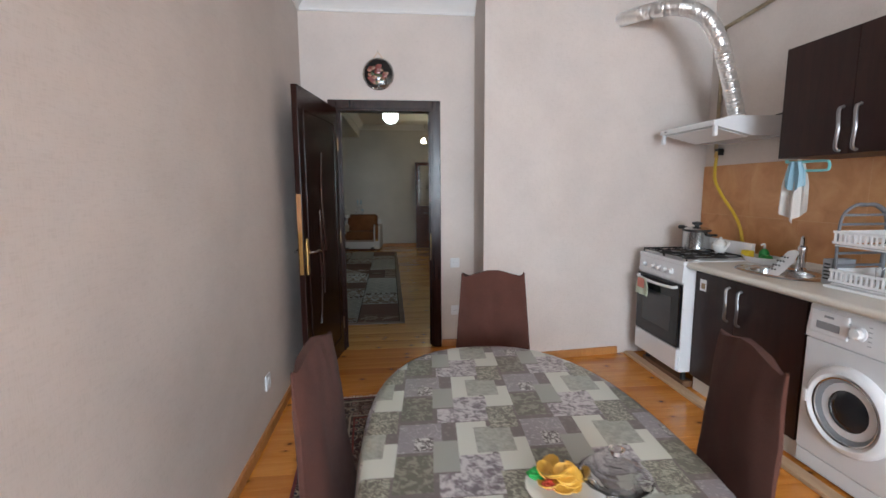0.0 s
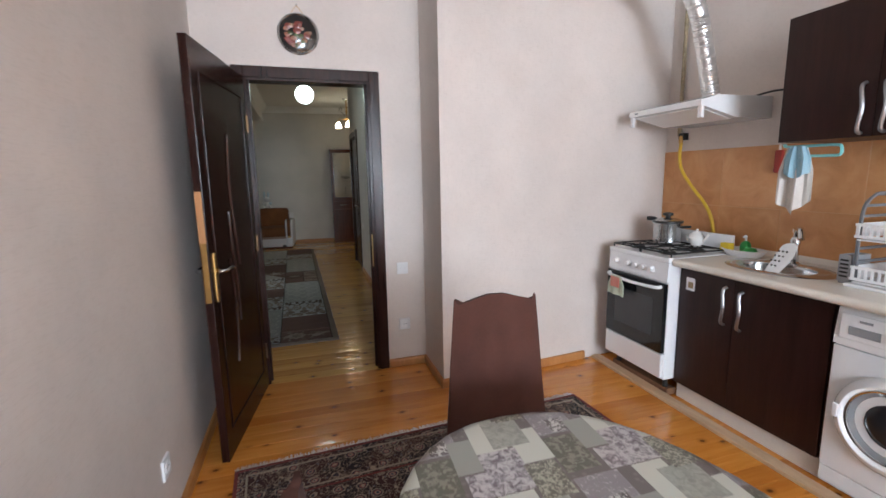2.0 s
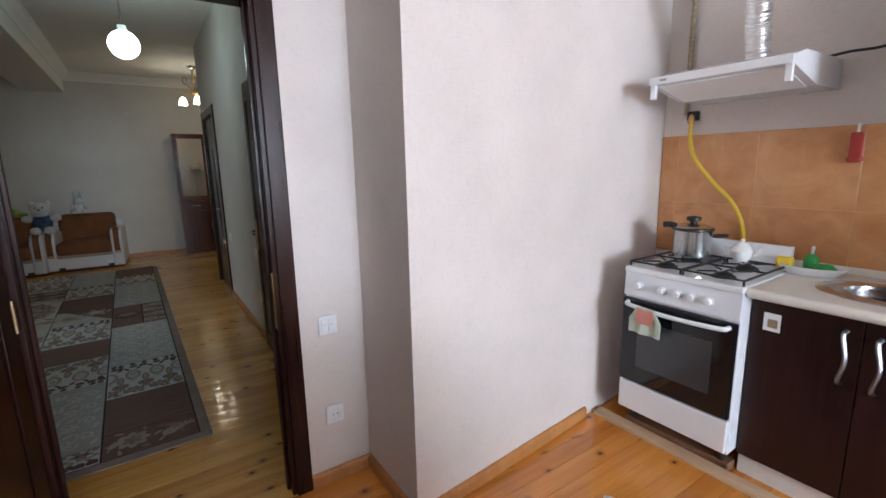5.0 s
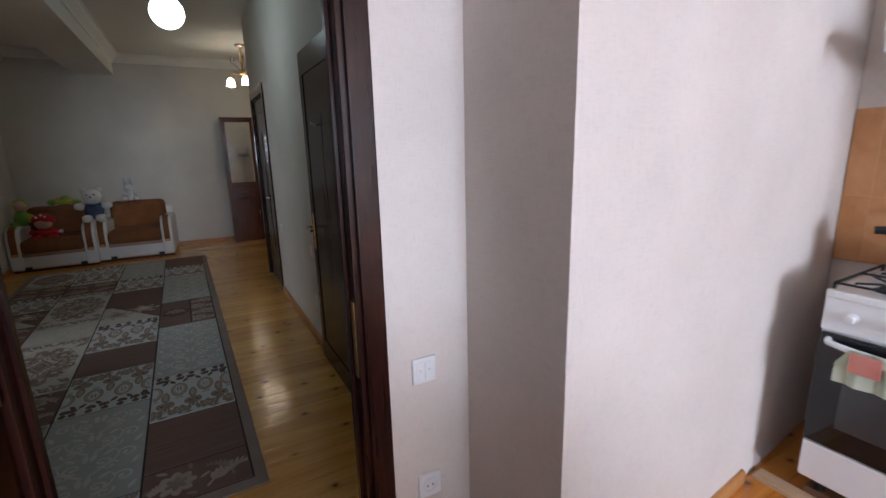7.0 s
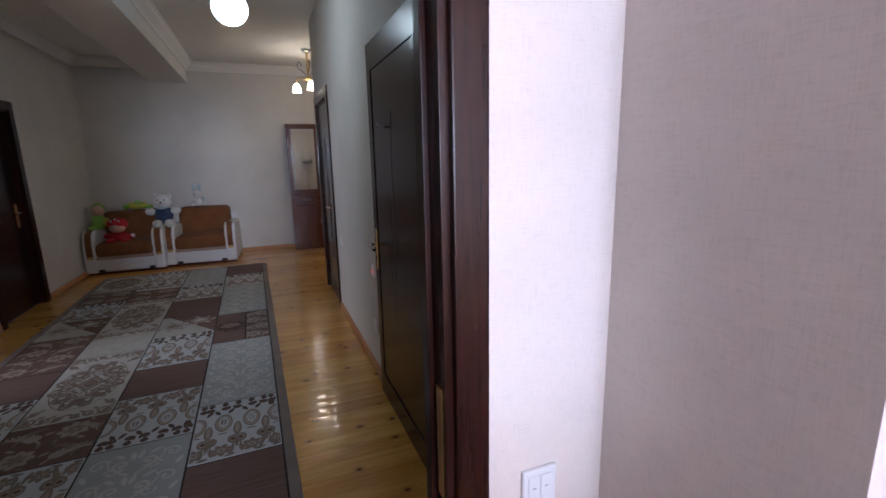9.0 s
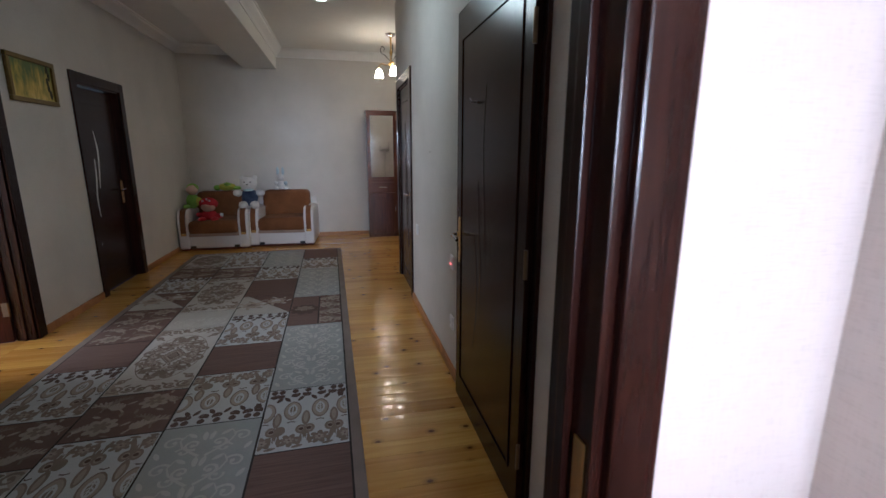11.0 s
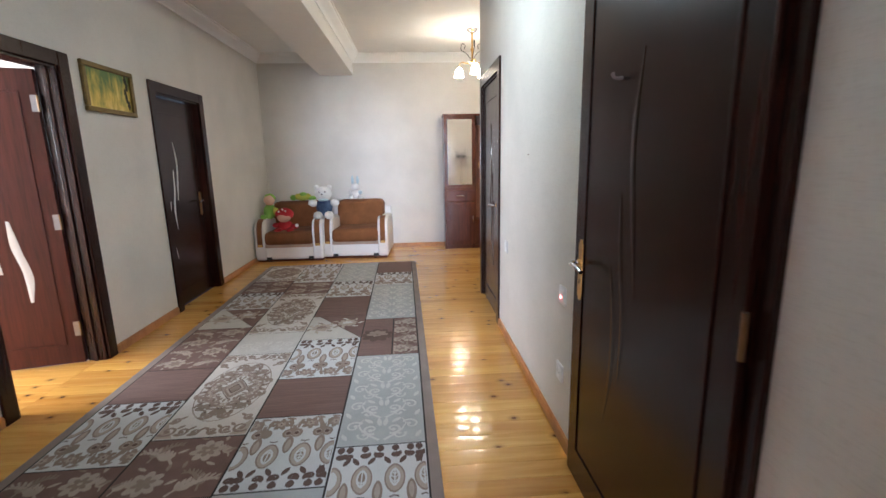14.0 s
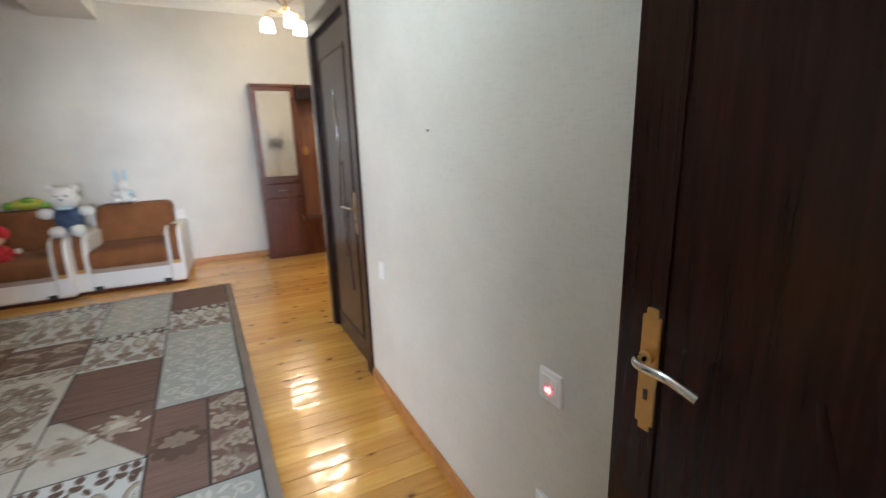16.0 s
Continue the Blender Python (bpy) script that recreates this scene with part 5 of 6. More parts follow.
for y1, y0 in zip(edges_y, edges_y[1:]):
    for z0, z1 in zip(edges_z, edges_z[1:]):
        key = (round(y1 - y0, 3), round(z1 - z0, 3))
        shared[key] = shared.get(key) or tile_mesh(key[0] - 0.003, key[1] - 0.003)
        t = new("tile", shared[key])
        t.parent, t.location = tiles, (4.0215, (y0 + y1) / 2, (z0 + z1) / 2)

# extractor hood and duct
hood = thing("extractor_hood", "white slim extractor hood above the stove", "hood")
prof = [(3.495, 1.752), (3.495, 1.780), (3.61, 1.812), (4.026, 1.816), (4.026, 1.690), (3.76, 1.690)]
part("body", loft([[(x, y, z) for x, z in prof] for y in (3.628, 4.203)]), ENAMEL, hood)
part("lip", box(3.489, 3.497, 3.626, 4.205, 1.750, 1.784, 0.002), PLASTIC, hood, "white front strip of the hood")
part("lamp_button", box(3.486, 3.4895, 4.12, 4.15, 1.762, 1.772, 0.001, 1), GREY_PLASTIC, hood)
part("filter", loft([[(3.52, y, 1.744), (3.75, y, 1.688), (3.75, y, 1.684), (3.52, y, 1.740)] for y in (3.66, 4.17)]), PLASTIC, hood, "white grease filter below")
for y in (3.642, 4.19):
    part("clip", box(3.50, 3.52, y - 0.012, y + 0.012, 1.685, 1.757, 0.002), PLASTIC, hood)
part("flange", lathe([(0.058, 1.812), (0.055, 1.835), (0.05, 1.835)], 20, (3.85, 3.89, 0)), PLASTIC, hood, smooth=True)
part("cable", tube([(3.95, 3.74, 1.815), (3.97, 3.60, 1.835), (3.99, 3.48, 1.84), (4.0, 3.40, 1.90), (4.02, 3.3, 1.98)], 0.006, 8, 6), BLACK_PLASTIC, hood, "black power cable", True)
duct = thing("foil_duct", "crinkled silver foil exhaust duct from hood to wall", "duct")
part("duct", tube([(3.85, 3.89, 1.83), (3.80, 3.885, 1.98), (3.72, 3.86, 2.16), (3.64, 3.85, 2.34), (3.545, 3.865, 2.475), (3.43, 3.95, 2.56), (3.31, 4.13, 2.60), (3.20, 4.385, 2.62)], 0.050, 20, 34, wave=0.085), FOIL, duct, smooth=True)
part("collar", tube([(3.20, 4.385, 2.62), (3.193, 4.41, 2.62)], 0.060, 20, 2), STEEL, duct, smooth=True)
plug = thing("wall_plug", "small yellow plastic cap beside the hood", "cap")
part("cap", box(3.90, 3.94, 4.05, 4.09, 1.817, 1.84, 0.005), YELLOW_PLASTIC, plug)

# wall cupboard
ucab = thing("wall_cabinet", "dark brown wall cupboard with curved chrome handles", "cabinet")
UX = 3.635
part("body", box(UX + 0.018, 4.028, 2.495, 3.283, 1.52, 2.10), CAB_DARK, ucab)
for y0, y1, hy in ((2.893, 3.283, 2.932), (2.497, 2.889, 2.85)):
    d = part("door", box(UX, UX + 0.016, y0, y1, 1.52, 2.10, 0.002), CAB_DARK, ucab)
    pull(d, UX, hy, 1.532, 1.744)
ucab2 = thing("wall_cabinet", "dark brown wall cupboard beside the first one", "cabinet")
part("body", box(UX + 0.018, 4.028, 1.70, 2.492, 1.52, 2.10), CAB_DARK, ucab2)
for y0, y1, hy in ((2.098, 2.492, 2.135), (1.702, 2.094, 2.055)):
    d = part("door", box(UX, UX + 0.016, y0, y1, 1.52, 2.10, 0.002), CAB_DARK, ucab2)
    pull(d, UX, hy, 1.532, 1.744)

rail = thing("towel_rail", "aqua plastic towel rail under the wall cupboard", "rail")
part("rod", tube([(3.70, 3.29, 1.512), (3.695, 3.285, 1.50), (3.695, 3.20, 1.498), (3.695, 3.06, 1.496), (3.695, 3.035, 1.485), (3.695, 3.035, 1.455), (3.695, 3.06, 1.448), (3.695, 3.18, 1.45)], 0.007, 8, 6), AQUA, rail, smooth=True)
towel = thing("kitchen_towel", "white crumpled kitchen towel on the rail", "towel")
cloth_sheet("cloth", WHITE_CLOTH, 0, 3.235, 3.70, 0.16, 1.235, 1.50, 0.020, towel, tip=0.075, seed=2.1)
blue = thing("cleaning_cloth", "pale blue cleaning cloth on the rail", "cloth")
cloth_sheet("cloth", BLUE_CLOTH, 0, 3.215, 3.675, 0.13, 1.37, 1.50, 0.010, blue, tip=0.03, seed=0.7)
gadget = thing("hanging_gadget", "red plastic kitchen gadget on the tiled wall", "gadget")
part("grip", box(3.988, 4.010, 3.512, 3.558, 1.395, 1.50, 0.009), RED_PLASTIC, gadget)
part("head", lathe([(0.022, 0.0), (0.03, 0.008), (0.03, 0.02), (0.016, 0.04)], 16, (4.0, 3.535, 1.37), 0.5, 1.0), RED_PLASTIC, gadget, smooth=True)
part("hook", tube([(4.02, 3.535, 1.53), (4.0, 3.535, 1.53), (4.0, 3.535, 1.50)], 0.006, 8, 3), COUNTER, gadget, "pale hook", True)

# dish rack
RACK_GREY = plain("dark_grey_plastic", (0.17, 0.175, 0.19), 0.4)
rack = thing("dish_rack", "two-tier white and grey dish drying rack", "dish rack", (3.76, 2.69, 0.877))
for z, d in ((0.03, 0.0), (0.215, 0.0)):
    part("tray", box(-0.15, 0.15, -0.19, 0.19, z - 0.012, z - 0.006), PLASTIC, rack, "white tray floor")
    for x in (-0.155, 0.148):
        for lo in (z, z + 0.05):
            part("tray_rail", box(x, x + 0.007, -0.2, 0.2, lo, lo + 0.012), PLASTIC, rack)
    for s in (-0.2, 0.193):
        part("tray_end", box(-0.148, 0.148, s, s + 0.007, z, z + 0.062), PLASTIC, rack)
    for k in range(17):
        part("slat", box(-0.154, -0.149, -0.193 + k * 0.0235, -0.183 + k * 0.0235, z + 0.012, z + 0.05), PLASTIC, rack)
part("drip_tray", box(-0.17, 0.17, -0.21, 0.21, 0.0, 0.014, 0.004), PLASTIC, rack)
for y in (-0.196, 0.196):
    part("side_frame", tube([(-0.12, y, 0.02), (-0.13, y, 0.2), (-0.12, y, 0.34), (-0.06, y, 0.395), (0.0, y, 0.40), (0.06, y, 0.395), (0.12, y, 0.34), (0.13, y, 0.2), (0.12, y, 0.02)], 0.012, 10, 6, flat=0.6), RACK_GREY, rack, "grey arched side frame", True)
    part("side_bar", boxes(*[(-0.12, 0.12, y - 0.004, y + 0.004, z, z + 0.012) for z in (0.1, 0.16, 0.30, 0.345)]), RACK_GREY, rack)
cup_holder = thing("cutlery_holder", "grey plastic cutlery holder on the rack side", "holder", (3.70, 2.93, 0.877))
part("cup", boxes((-0.06, 0.06, -0.024, -0.02, 0.01, 0.13), (-0.06, 0.06, 0.02, 0.024, 0.01, 0.13), (-0.064, -0.06, -0.024, 0.024, 0.01, 0.13), (0.06, 0.064, -0.024, 0.024, 0.01, 0.13), (-0.06, 0.06, -0.02, 0.02, 0.0, 0.01)), GREY_PLASTIC, cup_holder)
for k in range(5):
    part("slot", box(-0.066, -0.0642, -0.016, 0.016, 0.03 + 0.018 * k, 0.038 + 0.018 * k), BLACK_PLASTIC, cup_holder)
TUMBLER = lathe([(0.0, 0.0), (0.03, 0.0), (0.036, 0.09), (0.034, 0.09), (0.028, 0.006), (0.0, 0.006)], 20, caps=False)
glass_a = thing("drinking_glass", "clear upturned drinking glass in the rack", "glass", (3.73, 2.64, 0.902), group="glasses in the rack")
part("glass", TUMBLER, CLEAR, glass_a, smooth=True)
copy_thing(glass_a, pose(3.72, 2.73, 0.902))
bowl = thing("bowl", "white ceramic bowl in the upper rack", "bowl", (3.76, 2.66, 1.087))
part("bowl", lathe([(0.0, 0.0), (0.03, 0.0), (0.062, 0.045), (0.058, 0.045), (0.028, 0.006), (0.0, 0.006)], 24, caps=False), CERAMIC, bowl, smooth=True)


def washer():
    x0, y0, y1, h = 3.462, 2.235, 2.832, 0.822
    root = thing("washing_machine", "white front-loading washing machine under the worktop", "washing machine")
    part("body", box(x0 + 0.01, 4.0, y0, y1, 0.02, h, 0.012), ENAMEL, root)
    part("front", box(x0, x0 + 0.012, y0 + 0.002, y1 - 0.002, 0.10, 0.655, 0.006), ENAMEL, root)
    part("kick_panel", box(x0 + 0.004, x0 + 0.012, y0 + 0.004, y1 - 0.004, 0.025, 0.095, 0.003), PLASTIC, root)
    part("fascia", loft([[(x0 + 0.012, y, 0.662), (x0 - 0.006, y, 0.662), (x0 - 0.004, y, 0.70), (x0 + 0.008, y, h - 0.012), (x0 + 0.014, y, h - 0.004)] for y in (y0 + 0.002, y1 - 0.002)]), PLASTIC, root)
    drawer = part("soap_drawer", box(x0 - 0.011, x0 + 0.002, y1 - 0.20, y1 - 0.02, 0.69, 0.80, 0.006), PLASTIC, root)
    part("grip", box(x0 - 0.013, x0 - 0.009, y1 - 0.165, y1 - 0.055, 0.715, 0.75, 0.002), GREY_PLASTIC, drawer)
    part("badge", box(x0 - 0.0125, x0 - 0.0108, y1 - 0.135, y1 - 0.09, 0.772, 0.782), GREY_PLASTIC, drawer)
    k = part("dial", lathe([(0.032, 0.0), (0.032, 0.008), (0.024, 0.012), (0.022, 0.032), (0.0, 0.034)], 26), PLASTIC, root, smooth=True)
    k.matrix_basis = pose(x0 - 0.004, 2.585, 0.742, 0, -85, 0)
    part("display", box(x0 - 0.0075, x0 - 0.004, y0 + 0.10, y0 + 0.20, 0.735, 0.785, 0.002), BLACK_PLASTIC, root)
    for q in range(5):
        part("button", box(x0 - 0.011, x0 - 0.004, y0 + 0.06 + q * 0.035, y0 + 0.082 + q * 0.035, 0.695, 0.707, 0.002), PLASTIC, root)
    for q in range(9):
        part("programme_mark", box(x0 - 0.0062, x0 - 0.0045, 2.625 if q % 2 else 2.535, 2.640 if q % 2 else 2.550, 0.70 + q * 0.01, 0.703 + q * 0.01), GREY_PLASTIC, root)
    door = part("door_ring", lathe([(0.142, 0.0), (0.150, 0.024), (0.164, 0.034), (0.180, 0.030), (0.195, 0.012), (0.198, 0.0)], 44, caps=False), ENAMEL, root, "round white door ring", True)
    door.matrix_basis = pose(x0, 2.60, 0.385, 0, -90, 0)
    part("chrome_ring", lathe([(0.138, 0.0), (0.141, 0.022), (0.147, 0.025), (0.151, 0.018)], 44, caps=False), STEEL, door, smooth=True)
    part("porthole", lathe([(0.143, 0.016), (0.128, 0.004), (0.105, -0.012)], 40, caps=False), plain("grey_porthole_glass", (0.22, 0.23, 0.245), 0.06, bump=0), door, "grey glass edge of the porthole", True)
    part("drum_window", lathe([(0.105, -0.012), (0.085, 0.004), (0.05, 0.013), (0.0, 0.016)], 40, caps=False), plain("dark_porthole", (0.022, 0.023, 0.026), 0.05, bump=0), door, "dark glass porthole", True)
    part("door_grip", box(-0.03, 0.03, 0.165, 0.185, 0.026, 0.038, 0.004), PLASTIC, door)
    for x in (x0 + 0.06, 3.94):
        for y in (y0 + 0.05, y1 - 0.05):
            part("foot", lathe([(0.02, 0.001), (0.016, 0.03)], 12, (x, y, 0)), BLACK_PLASTIC, root)


washer()
# things on the table
plate = thing("snack_plate", "white plate heaped with yellow chips", "plate", (1.84, 1.735, 0.7555))
part("plate", lathe([(0.0, 0.0), (0.045, 0.0), (0.075, 0.014), (0.078, 0.016), (0.072, 0.017), (0.044, 0.005), (0.0, 0.004)], 28, caps=False), CERAMIC, plate, smooth=True)
rnd = random.Random(11)
for k in range(16):
    a, r = rnd.uniform(0, 6.28), rnd.uniform(0, 0.05)
    chip = part("chip", lathe([(0.0, 0.0), (0.016, 0.003), (0.024, 0.009), (0.023, 0.011), (0.015, 0.006), (0.0, 0.003)], 12, caps=False), FRUIT, plate, smooth=True)
    chip.matrix_basis = pose(r * math.cos(a), r * math.sin(a), 0.012 + 0.002 * k, rnd.uniform(-35, 35), rnd.uniform(-35, 35), rnd.uniform(0, 360))
wrapper = thing("sweet_wrapper", "green and red foil sweet wrapper on the plate edge", "sweet")
part("wrapper", ball(1.79, 1.76, 0.785, 0.016, 0.02, 0.010, 10, wobble=0.5), GREEN_PLASTIC, wrapper)
part("tip", ball(1.805, 1.725, 0.785, 0.012, 0.015, 0.009, 10, wobble=0.5), RED_PLASTIC, wrapper)
dish = thing("glass_dish", "clear cut-glass sweet dish with a lid", "dish", (1.945, 1.735, 0.7555))
part("dish", lathe([(0.0, 0.0), (0.035, 0.0), (0.03, 0.012), (0.07, 0.03), (0.074, 0.034), (0.066, 0.032), (0.0, 0.014)], 14, caps=False), CLEAR, dish, smooth=False)
part("lid", lathe([(0.066, 0.035), (0.05, 0.055), (0.02, 0.068), (0.009, 0.075), (0.016, 0.09), (0.0, 0.098)], 14, caps=False), CLEAR, dish)

# plaque, switches, sockets of the kitchen
plaque = thing("wall_plaque", "round black plaque with painted flowers and silver rim", "plaque", (1.378, 4.677, 2.270))
pl = part("disc", lathe([(0.0, 0.022), (0.085, 0.016), (0.112, 0.006), (0.112, 0.0), (0.0, 0.0)], 40), plain("black_lacquer", (0.010, 0.008, 0.008), 0.12, bump=0, coat=0.6), plaque, smooth=True)
pl.matrix_basis = pose(0, 0, 0, 90, 0, 0)
ring = part("rim", lathe([(0.110, 0.0), (0.124, 0.0), (0.124, 0.007), (0.116, 0.011), (0.110, 0.007)], 44, caps=False), STEEL, plaque, smooth=True)
ring.matrix_basis = pose(0, 0, 0, 90, 0, 0)
FLOWERS = [((0.20, 0.05, 0.04), 0.03), ((0.30, 0.13, 0.08), 0.024), ((0.10, 0.11, 0.05), 0.02), ((0.34, 0.2, 0.14), 0.018)]
rnd = random.Random(3)
for k in range(26):
    col, r = FLOWERS[k % 4]
    a, d = rnd.uniform(0, 6.28), 0.075 * math.sqrt(rnd.random())
    x, z = d * math.cos(a), d * math.sin(a)
    part("petal", ball(x, -0.021 + (x * x + z * z) * 0.9, z, r * 0.8, 0.0035, r * 0.6, 10, wobble=0.4), bpy.data.materials.get("petal_%d" % (k % 4)) or plain("petal_%d" % (k % 4), col, 0.25, vary=0.3, scale=60), plaque, smooth=True)
part("cord", tube([(-0.035, -0.006, 0.118), (0.0, -0.004, 0.162), (0.035, -0.006, 0.118)], 0.002, 6, 3), BRASS, plaque)
part("nail", lathe([(0.004, 0.0), (0.004, 0.012)], 8, (0, -0.01, 0.162)), STEEL, plaque)


def wall_plate(name, label, at, turn, kind, led=False):
    """An 80 mm plate on a wall; its face looks along local -y."""
    root = thing(name, label, kind, at, turn, "switches and sockets")
    part("plate", box(-0.04, 0.04, -0.010, 0.0, -0.042, 0.042, 0.004), PLASTIC, root)
    if kind == "switch":
        for x in (-0.0145, 0.0145):
            rocker = part("rocker", box(x - 0.014, x + 0.014, -0.0125, -0.009, -0.029, 0.029, 0.0012, 1), PLASTIC, root)
            part("mark", box(x - 0.004, x + 0.004, -0.0131, -0.0124, 0.001, 0.003), GREY_PLASTIC, rocker)
        if led:
            part("pilot_light", box(-0.008, 0.008, -0.0165, -0.0148, -0.012, -0.003), RED_LED, root)
    else:
        well = part("well", lathe([(0.027, 0.0), (0.027, 0.003), (0.022, 0.003), (0.020, 0.0005), (0.0, 0.0005)], 24), PLASTIC, root, smooth=True)
        well.matrix_basis = pose(0, -0.0098, 0, 90, 0, 0)
        for x in (-0.010, 0.010):
            part("pin_hole", lathe([(0.0032, 0.0), (0.0032, 0.0005), (0.0, 0.0005)], 10), BLACK_PLASTIC, root).matrix_basis = pose(x, -0.0105, 0, 90, 0, 0)
    return root


wall_plate("light_switch", "white double light switch beside the kitchen doorway", (1.989, KY1, 0.738), 0, "switch")
wall_plate("wall_socket", "white wall socket below the kitchen switch", (1.994, KY1, 0.323), 0, "socket")
wall_plate("wall_socket", "white wall socket low on the long kitchen wall", (KX0, 3.40, 0.30), 90, "socket")
wall_plate("light_switch", "white hall switch with a red pilot light", (HX1, 6.735, 0.712), 270, "switch", True)
wall_plate("wall_socket", "white hall socket below the lit switch", (HX1, 6.74, 0.335), 270, "socket")
wall_plate("light_switch", "white hall switch beside the far door", (HX1, 7.98, 0.70), 270, "switch")


# ---- hall things ----
def armchair(at):
    """Front edge at y=0, the seat looks along -y; width 0.93, depth 0.82."""
    root = thing("armchair", "white leatherette armchair with cinnamon plush seat and back", "armchair", at, 0, "pair of armchairs")
    w, d = 0.455, 0.80
    part("base", box(-w + 0.12, w - 0.12, 0.04, d - 0.02, 0.03, 0.24, 0.012), SOFA_WHITE, root)
    part("front_panel", box(-w + 0.125, w - 0.125, 0.018, 0.045, 0.045, 0.205, 0.012), SOFA_WHITE, root)
    for s in (-1, 1):
        x0, x1 = (s * w, s * (w - 0.145))
        lo, hi = min(x0, x1), max(x0, x1)
        prof = [(0.0, 0.03), (0.0, 0.36), (0.015, 0.46), (0.06, 0.545), (0.14, 0.575), (0.30, 0.56), (0.55, 0.545), (d - 0.02, 0.55), (d - 0.02, 0.03)]
        bm = loft([[(x, y, z) for y, z in prof] for x in (lo, hi)])
        bmesh.ops.bevel(bm, geom=bm.edges[:], offset=0.036, segments=4, affect="EDGES", profile=0.6)
        arm = part("armrest", bm, SOFA_WHITE, root, smooth=True)
        mid = (lo + hi) / 2
        band = [(-0.004, 0.22), (-0.004, 0.36), (0.010, 0.466), (0.056, 0.553), (0.14, 0.582), (0.20, 0.577)]
        rows = [[(mid - 0.035, y, z), (mid + 0.035, y, z), (mid + 0.035, y + 0.012, z - 0.008), (mid - 0.035, y + 0.012, z - 0.008)] for y, z in band]
        part("band", loft(rows), SOFA_BROWN, arm, "cinnamon band over the armrest front", True)
        part("rosette", box(mid - 0.03, mid + 0.03, -0.012, -0.002, 0.215, 0.25, 0.004), BRASS, arm)
        part("corner_block", box(mid - s * 0.10 - 0.035, mid - s * 0.10 + 0.035, 0.008, 0.03, 0.03, 0.07, 0.004), BLACK_PLASTIC, root)
    part("seat_skirt", box(-w + 0.13, w - 0.13, 0.006, 0.05, 0.198, 0.25, 0.008), TAN_BAND, root, "beige strip below the seat cushion")
    part("plinth", box(-w + 0.02, w - 0.02, 0.03, d - 0.05, 0.002, 0.034, 0.003), MAHOGANY, root, "low brown wooden plinth")
    bm = box(-w + 0.125, w - 0.125, -0.015, 0.60, 0.225, 0.405, 0.075, 5)
    for v in bm.verts:
        v.co.z += 0.012 * noise.noise(v.co * 5) + (0.030 * (1 - (v.co.x / 0.33) ** 2) if v.co.z > 0.33 else 0)
    part("seat_cushion", bm, SOFA_BROWN, root, smooth=True)
    bm = box(-w + 0.11, w - 0.11, 0.50, 0.76, 0.36, 0.79, 0.07, 5)
    for v in bm.verts:
        f = (v.co.z - 0.36) / 0.43
        v.co.y += 0.07 * f
        v.co.z -= 0.035 * (abs(v.co.x) / 0.34) ** 3 * f
    part("back_cushion", bm, SOFA_BROWN, root, "plush cover over the backrest", True)
    part("back_panel", box(-w + 0.02, w - 0.02, 0.74, 0.84, 0.03, 0.66, 0.02), SOFA_WHITE, root)
    return root


one = armchair((-0.245, 10.90, 0))
copy_thing(one, pose(0.635, 10.985, 0, 0, 0, -3))


def plush(name, label, at, blobs, turn=0):
    """A soft toy made as one plain mesh, its pelts given by blob."""
    mats, bm, tops = [], bmesh.new(), []
    for *b, mat in blobs:
        before = len(bm.faces)
        ball(*b, 14, bm, 0.12)
        bm.faces.ensure_lookup_table()
        if mat not in mats:
            mats.append(mat)
        for f in bm.faces[before:]:
            f.material_index = mats.index(mat)
    ob = part(name, bm, mats[0], smooth=True)
    for m in mats[1:]:
        ob.data.materials.append(m)
    ob.matrix_basis = pose(*at, 0, 0, turn)
    return tagged(ob, label, "soft toy", "soft toys on the armchairs")


plush("toy_bear", "white plush bear in a navy patterned dress between the armchairs", (0.215, 11.15, 0.575), [
    (0, 0, 0.14, 0.115, 0.09, 0.125, NAVY_CHECK), (0, -0.01, 0.33, 0.115, 0.10, 0.10, FUR_WHITE), (-0.085, 0, 0.41, 0.038, 0.025, 0.038, FUR_WHITE), (0.085, 0, 0.41, 0.038, 0.025, 0.038, FUR_WHITE),
    (0, -0.10, 0.315, 0.042, 0.03, 0.034, FUR_WHITE), (0, -0.128, 0.325, 0.012, 0.008, 0.010, BLACK_PLASTIC), (-0.04, -0.098, 0.355, 0.010, 0.008, 0.010, BLACK_PLASTIC), (0.04, -0.098, 0.355, 0.010, 0.008, 0.010, BLACK_PLASTIC),
    (-0.15, -0.02, 0.20, 0.065, 0.05, 0.05, FUR_WHITE), (0.15, -0.02, 0.20, 0.065, 0.05, 0.05, FUR_WHITE), (-0.075, -0.10, 0.035, 0.062, 0.085, 0.055, FUR_WHITE), (0.075, -0.10, 0.035, 0.062, 0.085, 0.055, FUR_WHITE),
    (0, -0.06, 0.245, 0.07, 0.05, 0.02, BLUE_FUR)])
plush("toy_rabbit", "white plush rabbit with pale blue ears on the backrest", (0.60, 11.58, 0.78), [
    (0, 0, 0.07, 0.06, 0.05, 0.07, FUR_WHITE), (0, -0.01, 0.185, 0.058, 0.05, 0.055, FUR_WHITE), (-0.035, 0, 0.285, 0.020, 0.014, 0.065, BLUE_FUR), (0.04, 0, 0.28, 0.020, 0.014, 0.065, BLUE_FUR),
    (-0.07, -0.03, 0.03, 0.04, 0.05, 0.03, FUR_WHITE), (0.07, -0.03, 0.03, 0.04, 0.05, 0.03, FUR_WHITE), (0.07, -0.01, 0.10, 0.03, 0.03, 0.03, BLUE_FUR), (-0.07, -0.01, 0.10, 0.03, 0.03, 0.03, FUR_WHITE)])
